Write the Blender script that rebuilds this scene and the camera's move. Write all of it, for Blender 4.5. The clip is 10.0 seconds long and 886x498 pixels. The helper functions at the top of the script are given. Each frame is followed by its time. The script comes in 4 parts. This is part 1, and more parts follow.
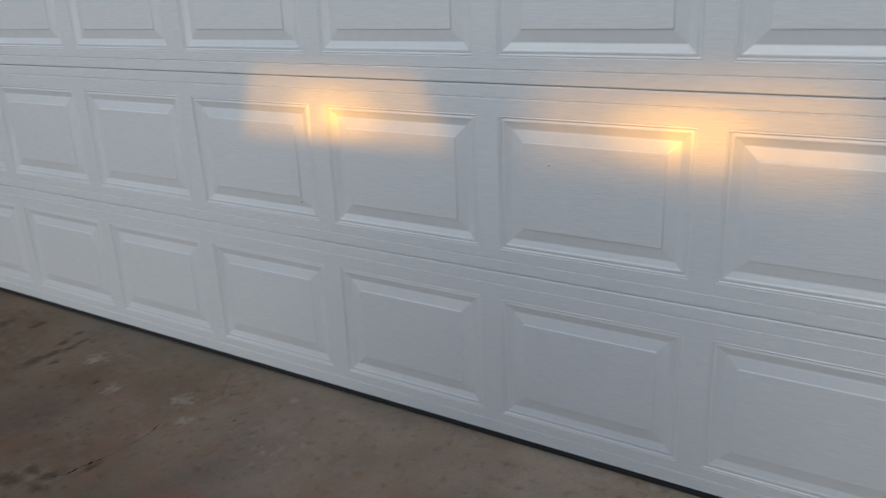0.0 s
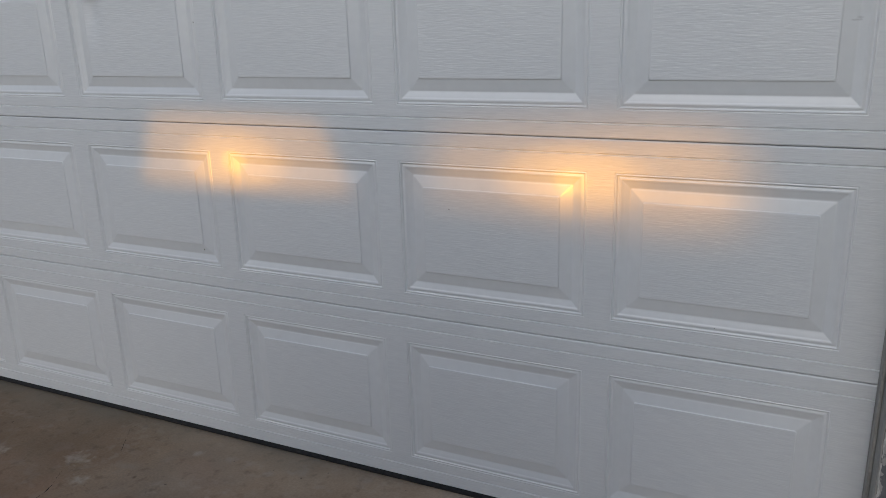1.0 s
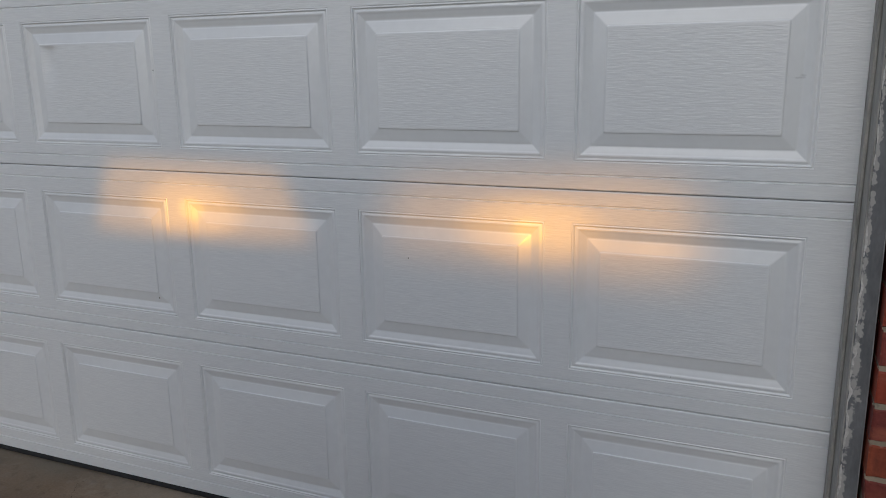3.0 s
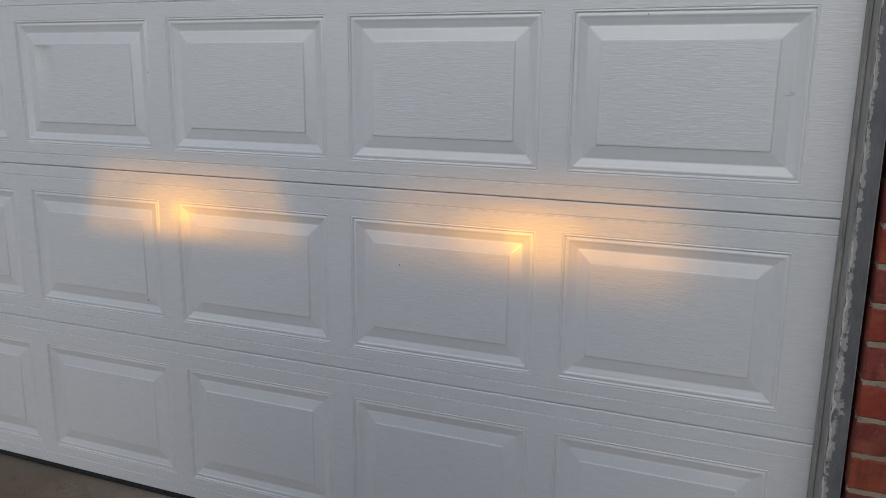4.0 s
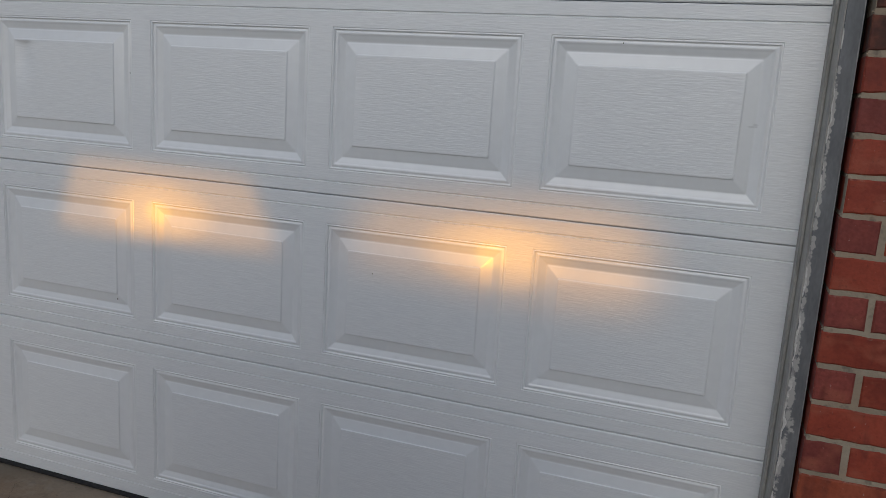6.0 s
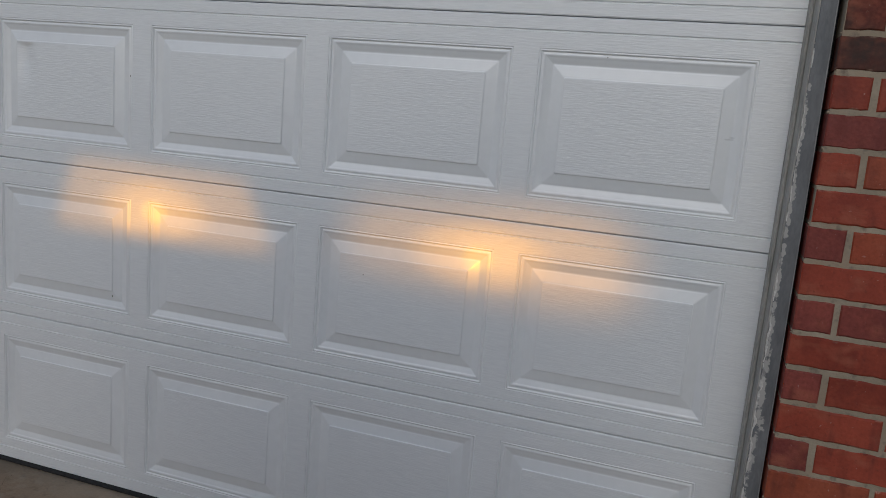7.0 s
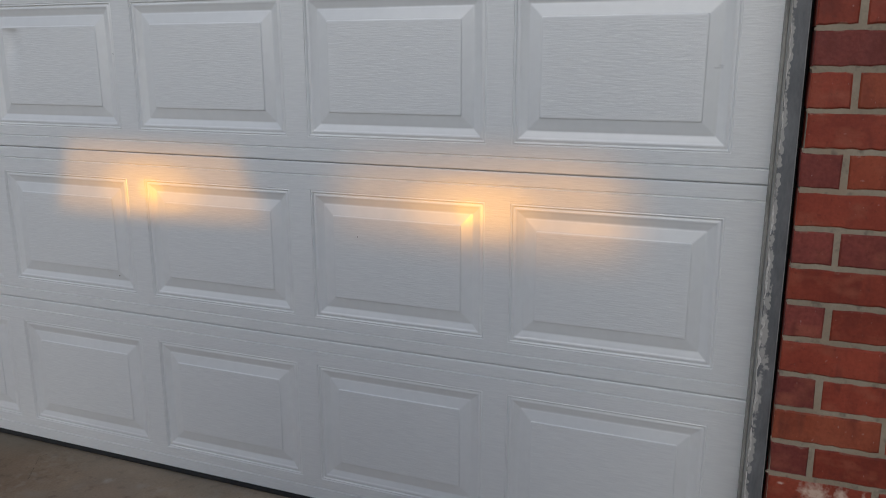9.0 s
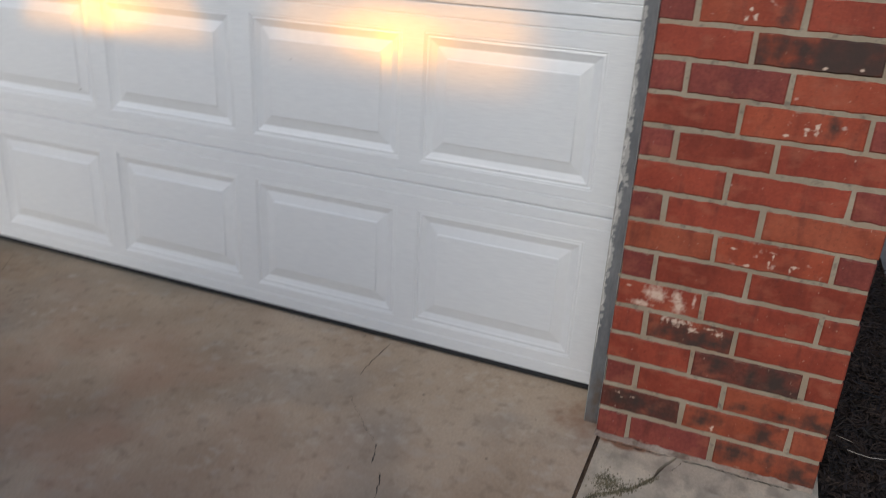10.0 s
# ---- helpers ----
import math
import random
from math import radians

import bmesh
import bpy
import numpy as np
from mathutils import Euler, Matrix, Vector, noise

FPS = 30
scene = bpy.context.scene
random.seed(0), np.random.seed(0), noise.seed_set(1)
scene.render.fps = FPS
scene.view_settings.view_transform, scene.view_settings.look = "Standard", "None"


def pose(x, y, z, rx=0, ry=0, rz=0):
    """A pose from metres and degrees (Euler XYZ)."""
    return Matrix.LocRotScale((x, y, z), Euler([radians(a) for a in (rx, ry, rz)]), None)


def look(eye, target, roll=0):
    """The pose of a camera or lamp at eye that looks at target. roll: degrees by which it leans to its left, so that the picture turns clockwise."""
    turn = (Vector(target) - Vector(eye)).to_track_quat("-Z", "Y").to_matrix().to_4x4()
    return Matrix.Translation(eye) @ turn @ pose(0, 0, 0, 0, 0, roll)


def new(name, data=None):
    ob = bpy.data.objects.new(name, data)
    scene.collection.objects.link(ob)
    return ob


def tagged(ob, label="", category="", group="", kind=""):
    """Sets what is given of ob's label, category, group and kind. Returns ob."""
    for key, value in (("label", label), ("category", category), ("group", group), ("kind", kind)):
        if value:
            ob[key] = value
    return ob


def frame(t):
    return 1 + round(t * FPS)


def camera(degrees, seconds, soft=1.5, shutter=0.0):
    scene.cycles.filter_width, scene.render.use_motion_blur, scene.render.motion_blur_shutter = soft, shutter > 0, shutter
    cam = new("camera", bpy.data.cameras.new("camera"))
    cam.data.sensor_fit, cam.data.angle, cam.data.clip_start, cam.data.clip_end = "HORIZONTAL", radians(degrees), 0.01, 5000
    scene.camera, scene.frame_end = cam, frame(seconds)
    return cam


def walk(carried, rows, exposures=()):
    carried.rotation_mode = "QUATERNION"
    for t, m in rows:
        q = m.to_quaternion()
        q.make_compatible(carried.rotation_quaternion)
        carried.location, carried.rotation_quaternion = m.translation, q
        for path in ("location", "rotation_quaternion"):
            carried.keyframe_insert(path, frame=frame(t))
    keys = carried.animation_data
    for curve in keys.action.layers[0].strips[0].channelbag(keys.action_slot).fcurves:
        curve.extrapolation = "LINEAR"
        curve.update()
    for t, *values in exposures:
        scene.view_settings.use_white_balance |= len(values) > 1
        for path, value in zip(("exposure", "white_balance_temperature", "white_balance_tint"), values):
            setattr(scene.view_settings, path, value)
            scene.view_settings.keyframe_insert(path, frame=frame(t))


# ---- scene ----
cam = camera(59.04, 10.0, soft=0.6, shutter=0.25)
PATH = [
    (0.00, pose(-0.2303, -1.8532, 1.3749, 70.468, 2.365, 31.436)),
    (0.20, pose(-0.2176, -1.8878, 1.3537, 72.459, 1.150, 28.262)),
    (0.30, pose(-0.2038, -1.8759, 1.3624, 72.722, 1.300, 27.414)),
    (0.50, pose(-0.1884, -1.8746, 1.3798, 73.235, 1.694, 26.197)),
    (1.00, pose(-0.1848, -1.8619, 1.3813, 73.477, 1.625, 25.228)),
    (1.50, pose(-0.1803, -1.8604, 1.3835, 73.636, 1.935, 24.556)),
    (2.00, pose(-0.1817, -1.8604, 1.3772, 74.351, 1.904, 23.938)),
    (2.50, pose(-0.1868, -1.8658, 1.3819, 75.937, 1.297, 23.143)),
    (3.00, pose(-0.1790, -1.8618, 1.3827, 76.960, 0.773, 22.518)),
    (3.20, pose(-0.1852, -1.8651, 1.3886, 77.037, 0.576, 22.072)),
    (4.30, pose(-0.1921, -1.8927, 1.3786, 77.950, -1.254, 21.470)),
    (4.50, pose(-0.1940, -1.9007, 1.3787, 78.100, -1.702, 21.207)),
    (5.00, pose(-0.1949, -1.9177, 1.3857, 78.471, -2.381, 20.533)),
    (5.50, pose(-0.1911, -1.9139, 1.3833, 78.714, -2.764, 20.109)),
    (5.70, pose(-0.1948, -1.9183, 1.3810, 78.792, -3.064, 19.916)),
    (6.80, pose(-0.1909, -2.0172, 1.3654, 79.660, -4.677, 18.759)),
    (7.00, pose(-0.1760, -2.0193, 1.3691, 79.809, -4.769, 18.713)),
    (7.50, pose(-0.1758, -2.0178, 1.3720, 80.178, -4.940, 18.274)),
    (8.00, pose(-0.1865, -2.0185, 1.3698, 79.848, -4.484, 18.340)),
    (8.30, pose(-0.1661, -2.0002, 1.3576, 79.547, -3.708, 19.201)),
    (8.50, pose(-0.1528, -1.9817, 1.3630, 78.708, -2.816, 19.580)),
    (8.70, pose(-0.1130, -1.9543, 1.3700, 77.670, -1.688, 20.046)),
    (9.00, pose(-0.0567, -1.9288, 1.3705, 76.381, 0.005, 21.105)),
    (9.20, pose(-0.0281, -1.9307, 1.3754, 74.844, 1.374, 21.855)),
    (9.30, pose(-0.0168, -1.9284, 1.3705, 73.880, 1.910, 21.872)),
    (9.50, pose(0.0777, -1.9380, 1.3609, 71.887, 2.736, 21.296)),
    (9.60, pose(0.1531, -1.9329, 1.3525, 70.634, 2.960, 20.801)),
    (9.70, pose(0.2129, -1.9497, 1.3431, 69.783, 2.117, 20.067)),
    (9.80, pose(0.2560, -1.9737, 1.3317, 68.898, 0.643, 19.884)),
    (10.00, pose(0.2981, -2.0858, 1.2820, 67.643, -3.067, 22.704)),
]
EXPOSURES = [(0.0, -0.87, 5430, 5), (0.5, -0.98, 5530, 7), (1.0, -1.02, 5550, 8), (3.0, -1.08, 5560, 8), (7.5, -1.06, 5570, 8), (9.0, -1.01, 5580, 8), (9.5, -0.92, 5660, 9), (10.0, -0.25, 5760, 8)]
walk(cam, PATH, EXPOSURES)

# ---- light: an overcast evening sky behind the viewer, two amber vehicle lamps ----
world = bpy.data.worlds.new("sky")
scene.world = world
world.use_nodes = True
wn = world.node_tree.nodes
sky = wn.new("ShaderNodeTexSky")
sky.sky_type = "NISHITA"
sky.sun_disc = False
sky.sun_elevation = radians(29)
sky.sun_rotation = radians(186)
sky.dust_density = 2.5
world.node_tree.links.new(sky.outputs[0], wn["Background"].inputs[0])
wn["Background"].inputs[1].default_value = 0.13

sun_data = bpy.data.lights.new("sun", "SUN")
sun_data.energy, sun_data.angle, sun_data.color = 1.1, radians(55), (1.0, 0.935, 0.84)
sun = new("sun", sun_data)
sun.matrix_world = look((-2.1, -7, 3.93), (-1, 0, 0))


def beam(name, place, target, watts, cone, flat, blend, soft, colour):
    """A vehicle lamp's beam: a spot whose cone is flattened to an ellipse."""
    d = bpy.data.lights.new(name, "SPOT")
    d.energy, d.spot_size, d.spot_blend, d.shadow_soft_size, d.color = watts, radians(cone), blend, soft, colour
    ob = new(name, d)
    ob.matrix_world = look(place, target) @ Matrix.Diagonal((1, flat, 1, 1))
    return ob


LAMP_Y, LENS_Y, LAMP_Z = -2.12, -1.983, 0.98
AMBER, HOT_AMBER = (1.0, 0.385, 0.0), (1.0, 0.50, 0.0)
LAMPS = ((-1.785, 0.0030, 1.0), (-0.725, 0.0060, 0.9))
for lx, soft, power in LAMPS:
    beam("lamp_beam", (lx, LAMP_Y, LAMP_Z), (lx, 0, 0.98), 158 * power, 33.0, 0.48, 0.95, soft, AMBER)
    beam("lamp_middle_beam", (lx, LAMP_Y, LAMP_Z), (lx, 0, 0.976), 205 * power, 13.0, 0.50, 1.0, soft, AMBER)
    beam("lamp_hot_beam", (lx, LAMP_Y, LAMP_Z), (lx, 0, 0.976), 190 * power, 3.2, 0.80, 1.0, soft, HOT_AMBER)


# ---- materials ----
def material(name, colours, rough=0.6, uneven=0.08, scale=6.0, stretch=(1, 1, 1), grain=60.0, grain_mix=0.15, bump=0.2, bump_scale=None,
             bump_dist=0.004, metal=0.0, rand=0.0, coat=0.0):
    """A painted, mineral or timber surface: two colours mixed by a broad noise, a fine grain over it, relief from the grain."""
    m = bpy.data.materials.new(name)
    m.use_nodes = True
    t, n, l = m.node_tree, m.node_tree.nodes, m.node_tree.links
    b = n["Principled BSDF"]
    geo = n.new("ShaderNodeNewGeometry")
    mp = n.new("ShaderNodeMapping")
    mp.inputs["Scale"].default_value = stretch
    l.new(geo.outputs["Position"], mp.inputs["Vector"])
    broad = n.new("ShaderNodeTexNoise")
    broad.inputs["Scale"].default_value, broad.inputs["Detail"].default_value = scale, 6
    l.new(mp.outputs[0], broad.inputs["Vector"])
    ramp = n.new("ShaderNodeValToRGB")
    ramp.color_ramp.elements[0].position, ramp.color_ramp.elements[1].position = 0.32, 0.68
    ramp.color_ramp.elements[0].color, ramp.color_ramp.elements[1].color = (*colours[0], 1), (*colours[1], 1)
    l.new(broad.outputs[0], ramp.inputs[0])
    fine = n.new("ShaderNodeTexNoise")
    fine.inputs["Scale"].default_value, fine.inputs["Detail"].default_value = grain, 4
    l.new(mp.outputs[0], fine.inputs["Vector"])
    fr = n.new("ShaderNodeMapRange")
    fr.inputs["To Min"].default_value, fr.inputs["To Max"].default_value = 1 - grain_mix, 1 + grain_mix
    fr.inputs["From Min"].default_value, fr.inputs["From Max"].default_value = 0.25, 0.75
    l.new(fine.outputs[0], fr.inputs["Value"])
    mul = n.new("ShaderNodeVectorMath")
    mul.operation = "SCALE"
    l.new(ramp.outputs[0], mul.inputs[0])
    last = fr.outputs[0]
    if rand:
        info = n.new("ShaderNodeObjectInfo")
        rr = n.new("ShaderNodeMapRange")
        rr.inputs["To Min"].default_value, rr.inputs["To Max"].default_value = 1 - rand, 1 + rand
        l.new(info.outputs["Random"], rr.inputs["Value"])
        both = n.new("ShaderNodeMath")
        both.operation = "MULTIPLY"
        l.new(last, both.inputs[0])
        l.new(rr.outputs[0], both.inputs[1])
        last = both.outputs[0]
    l.new(last, mul.inputs["Scale"])
    l.new(mul.outputs[0], b.inputs["Base Color"])
    rg = n.new("ShaderNodeMapRange")
    rg.inputs["To Min"].default_value, rg.inputs["To Max"].default_value = max(0.02, rough - uneven), min(1, rough + uneven)
    l.new(broad.outputs[0], rg.inputs["Value"])
    l.new(rg.outputs[0], b.inputs["Roughness"])
    b.inputs["Metallic"].default_value = metal
    b.inputs["Coat Weight"].default_value = coat
    if bump:
        bs = fine
        if bump_scale:
            bs = n.new("ShaderNodeTexNoise")
            bs.inputs["Scale"].default_value, bs.inputs["Detail"].default_value = bump_scale, 5
            l.new(mp.outputs[0], bs.inputs["Vector"])
        bp = n.new("ShaderNodeBump")
        bp.inputs["Strength"].default_value, bp.inputs["Distance"].default_value = bump, bump_dist
        l.new(bs.outputs[0], bp.inputs["Height"])
        l.new(bp.outputs[0], b.inputs["Normal"])
    m["mix_out"] = mul.name
    return m


def overlay(m, colour, mask_nodes, blend="MIX"):
    """Lay a second colour over a material, or soak it in ("MULTIPLY"), where mask_nodes(nodes, links) is 1."""
    n, l = m.node_tree.nodes, m.node_tree.links
    b = n["Principled BSDF"]
    old = b.inputs["Base Color"].links[0].from_socket
    mix = n.new("ShaderNodeMix")
    mix.data_type, mix.blend_type = "RGBA", blend
    l.new(mask_nodes(n, l), mix.inputs[0])
    l.new(old, mix.inputs[6])
    mix.inputs[7].default_value = (*colour, 1)
    l.new(mix.outputs[2], b.inputs["Base Color"])
    return m


DOOR_WHITE = material("door_white_paint", ((0.72, 0.735, 0.75), (0.77, 0.785, 0.795)), rough=0.37, uneven=0.02, scale=1.2, stretch=(15, 15, 150), grain=1.75,
                      grain_mix=0.02, bump=0.62, bump_dist=0.0013)
DOOR_SMOOTH = material("door_white_moulding", ((0.73, 0.745, 0.76), (0.77, 0.785, 0.795)), rough=0.33, uneven=0.02, scale=2.0, grain=40, grain_mix=0.02, bump=0.03)
for paint in (DOOR_WHITE, DOOR_SMOOTH):
    paint.node_tree.nodes["Principled BSDF"].inputs["Specular IOR Level"].default_value = 0.9
SEAL_BLACK = material("seal_rubber", ((0.010, 0.010, 0.011), (0.020, 0.020, 0.021)), rough=0.85, scale=14, grain=90, bump=0.2)
GAP_BLACK = material("gap_shade_black", ((0.006, 0.006, 0.006), (0.012, 0.012, 0.012)), rough=0.95, scale=12, bump=0.1)
JAMB_GREY = material("jamb_grey_paint", ((0.12, 0.127, 0.135), (0.18, 0.187, 0.195)), rough=0.6, scale=9, stretch=(3, 3, 1), grain=70, grain_mix=0.12, bump=0.3)
JAMB_BEIGE = material("jamb_old_paint", ((0.30, 0.295, 0.27), (0.42, 0.41, 0.375)), rough=0.65, scale=8, stretch=(3, 3, 1), grain=80, bump=0.25)
JAMB_WORN = material("jamb_worn_edge", ((0.20, 0.20, 0.20), (0.36, 0.36, 0.35)), rough=0.7, scale=30, stretch=(1, 1, 0.4), grain=150, grain_mix=0.2, bump=0.3)
FLAKE = material("paint_flake", ((0.46, 0.45, 0.42), (0.66, 0.65, 0.62)), rough=0.75, scale=30, grain=150, bump=0.5)
CONCRETE = material("driveway_concrete", ((0.42, 0.315, 0.215), (0.565, 0.448, 0.325)), rough=0.72, scale=2.3, grain=120, grain_mix=0.11, bump=0.25)
APRON = material("apron_concrete", ((0.54, 0.46, 0.335), (0.70, 0.61, 0.455)), rough=0.85, scale=7, grain=150, grain_mix=0.12, bump=0.4)
CRACK = material("crack_dirt", ((0.02, 0.017, 0.014), (0.05, 0.04, 0.03)), rough=0.95, scale=30, bump=0.2)
JOINT_DIRT = material("joint_dirt", ((0.08, 0.055, 0.037), (0.18, 0.122, 0.08)), rough=0.95, scale=25, grain=120, grain_mix=0.3, bump=0.5)
MORTAR = material("mortar", ((0.275, 0.225, 0.160), (0.365, 0.308, 0.228)), rough=0.92, scale=12, grain=160, grain_mix=0.08, bump=0.4)
MULCH = material("mulch_bark", ((0.010, 0.0068, 0.0052), (0.036, 0.0225, 0.0165)), rough=0.85, scale=14, grain=90, grain_mix=0.3, bump=0.4)
SOIL = material("bed_soil", ((0.012, 0.010, 0.009), (0.03, 0.024, 0.02)), rough=0.95, scale=9, grain=90, grain_mix=0.3, bump=0.5)
GRASS = material("lawn_ground", ((0.04, 0.06, 0.02), (0.09, 0.11, 0.05)), rough=0.9, scale=0.6, grain=20, grain_mix=0.3, bump=0.4)
MOSS = material("moss_green", ((0.10, 0.088, 0.046), (0.20, 0.168, 0.095)), rough=0.9, scale=40, grain=160, grain_mix=0.3, bump=0.5)
WALL_BRICK = material("wall_brick_red", ((0.20, 0.055, 0.035), (0.30, 0.08, 0.05)), rough=0.85, scale=5, grain=60, bump=0.3)
BRICKS = {
    "red": material("brick_red", ((0.217, 0.039, 0.022), (0.299, 0.058, 0.031)), rough=0.55, scale=11, grain=130, grain_mix=0.12, bump=0.28, rand=0.12),
    "orange": material("brick_orange", ((0.261, 0.059, 0.027), (0.330, 0.086, 0.043)), rough=0.55, scale=12, grain=130, grain_mix=0.12, bump=0.28, rand=0.1),
    "plum": material("brick_plum", ((0.168, 0.040, 0.034), (0.231, 0.054, 0.040)), rough=0.55, scale=11, grain=130, grain_mix=0.18, bump=0.28, rand=0.12),
    "dark": material("brick_dark", ((0.061, 0.034, 0.026), (0.161, 0.040, 0.026)), rough=0.75, scale=10, grain=120, grain_mix=0.25, bump=0.32, rand=0.1),
    "flashed": material("brick_flashed", ((0.089, 0.036, 0.025), (0.340, 0.073, 0.034)), rough=0.72, scale=17, grain=120, grain_mix=0.12, bump=0.32, rand=0.1),
    "marked": material("brick_marked", ((0.281, 0.053, 0.025), (0.340, 0.076, 0.036)), rough=0.55, scale=12, grain=130, grain_mix=0.12, bump=0.28, rand=0.08),
    "splashed": material("brick_splashed", ((0.243, 0.044, 0.025), (0.340, 0.073, 0.036)), rough=0.55, scale=12, grain=130, grain_mix=0.12, bump=0.28),
}


# ---- mesh helpers ----
def part(name, bm, mat, parent=None, label=""):
    """One bmesh as one mesh object, under a thing or a part."""
    me = bpy.data.meshes.new(name)
    bm.to_mesh(me)
    bm.free()
    me.materials.append(mat)
    ob = new(name, me)
    ob.parent = parent
    if label:
        tagged(ob, label)
    return ob


def box(bm, lo, hi):
    c = [(lo[i] + hi[i]) / 2 for i in range(3)]
    s = [hi[i] - lo[i] for i in range(3)]
    return bmesh.ops.create_cube(bm, size=1, matrix=Matrix.LocRotScale(c, None, s))["verts"]


def box_part(name, lo, hi, mat, parent=None, label="", bevel=0.0, seg=2):
    bm = bmesh.new()
    box(bm, lo, hi)
    if bevel:
        bmesh.ops.bevel(bm, geom=bm.edges[:], offset=bevel, segments=seg, affect="EDGES", profile=0.5)
    return part(name, bm, mat, parent, label)


def empty(name, place=(0, 0, 0)):
    ob = new(name)
    ob.location = place
    return ob


def prism(bm, outline, z0, z1):
    """An upright prism over a plan outline."""
    lo = [bm.verts.new((x, y, z0)) for x, y in outline]
    hi = [bm.verts.new((x, y, z1)) for x, y in outline]
    bm.faces.new(hi)
    bm.faces.new(lo[::-1])
    for i in range(len(outline)):
        j = (i + 1) % len(outline)
        bm.faces.new((lo[i], lo[j], hi[j], hi[i]))
    bmesh.ops.recalc_face_normals(bm, faces=bm.faces[:])


# ---- the garage door: four steel sections, eight stamped panels in each ----
DOOR_W, SECTION_H, DOOR_Z = 4.876, 0.5334, 0.022
PITCH, PANEL_W, MARGIN, PANEL_Z0, PANEL_Z1 = 0.5948, 0.527, 0.087, 0.0695, 0.4525
PANEL_H = PANEL_Z1 - PANEL_Z0
PROFILE = ((0, 0), (0.0010, 0.0020), (0.0026, 0.0020), (0.0038, 0.0002), (0.0060, 0.0002), (0.0072, 0.0040), (0.0098, 0.0042), (0.0125, 0.0018), (0.0165, 0.0023), (0.0190, 0.0033),
           (0.0205, 0.0046), (0.0222, 0.0050), (0.0310, 0.0083), (0.0350, 0.0097), (0.0372, 0.0102), (0.0390, 0.0100), (0.0405, 0.0093), (0.0430, 0.0088), (0.0560, 0.0060), (0.0670, 0.0035),
           (0.0684, 0.0032), (0.0692, 0.0029), (0.0700, 0.0006), (0.0708, 0.0002), (0.0740, 0.0002))


def panel_mesh(dent=None):
    """A stamped panel; dent: x, z, reach along x, reach along z and depth of a dent in its field."""
    bm = bmesh.new()
    rings = []
    for inset, depth in PROFILE:
        x0, x1, z0, z1 = inset, PANEL_W - inset, inset, PANEL_H - inset
        r = min(0.004, 0.001 + inset * 0.05)
        ring = []
        for cx, cz, a0 in ((x0 + r, z0 + r, 180), (x1 - r, z0 + r, 270), (x1 - r, z1 - r, 0), (x0 + r, z1 - r, 90)):
            for k in range(3):
                a = radians(a0 + 45 * k)
                ring.append(bm.verts.new((cx + r * math.cos(a), depth, cz + r * math.sin(a))))
        rings.append(ring)
    for a, b in zip(rings, rings[1:]):
        for i in range(12):
            j = (i + 1) % 12
            bm.faces.new((a[i], a[j], b[j], b[i]))
    for f in bm.faces:
        f.material_index = 1
        f.smooth = True
    if dent:
        cx, cz, sx, sz, deep = dent
        edge = PROFILE[-1][0]
        nx, nz = 56, 40
        grid = []
        for j in range(nz + 1):
            row = []
            for i in range(nx + 1):
                x, z = edge + (PANEL_W - 2 * edge) * i / nx, edge + (PANEL_H - 2 * edge) * j / nz
                rim = min(1.0, min(x - edge, PANEL_W - edge - x, z - edge, PANEL_H - edge - z) / 0.010)
                rim = rim * rim * (3 - 2 * rim)
                row.append(bm.verts.new((x, PROFILE[-1][1] + rim * deep * math.exp(-((x - cx) / sx) ** 2 - ((z - cz) / sz) ** 2), z)))
            grid.append(row)
        for j in range(nz):
            for i in range(nx):
                bm.faces.new((grid[j][i], grid[j][i + 1], grid[j + 1][i + 1], grid[j + 1][i])).smooth = True
    else:
        bm.faces.new(rings[-1])
    me = bpy.data.meshes.new("panel")
    bm.to_mesh(me)
    bm.free()
    me.materials.append(DOOR_WHITE)
    me.materials.append(DOOR_SMOOTH)
    return me


def rail_profile(z0, z1, score, low):
    """Heights and depths of a section's rail; low: the rail at the section's foot."""
    pts = [(z0, 0.0), (score - 0.0030, 0.0), (score - 0.0009, 0.0038), (score + 0.0009, 0.0038), (score + 0.0030, 0.0), (z1, 0.0)]
    if low:
        pts = [(z0 + 0.0008, 0.030), (z0 + 0.0008, 0.0045), (z0 + 0.0016, 0.0016), (z0 + 0.004, 0.0)] + pts[1:]
    else:
        pts = pts[:-1] + [(z1 - 0.004, 0.0), (z1 - 0.0016, 0.0016), (z1 - 0.0008, 0.0045), (z1 - 0.0008, 0.030)]
    return pts


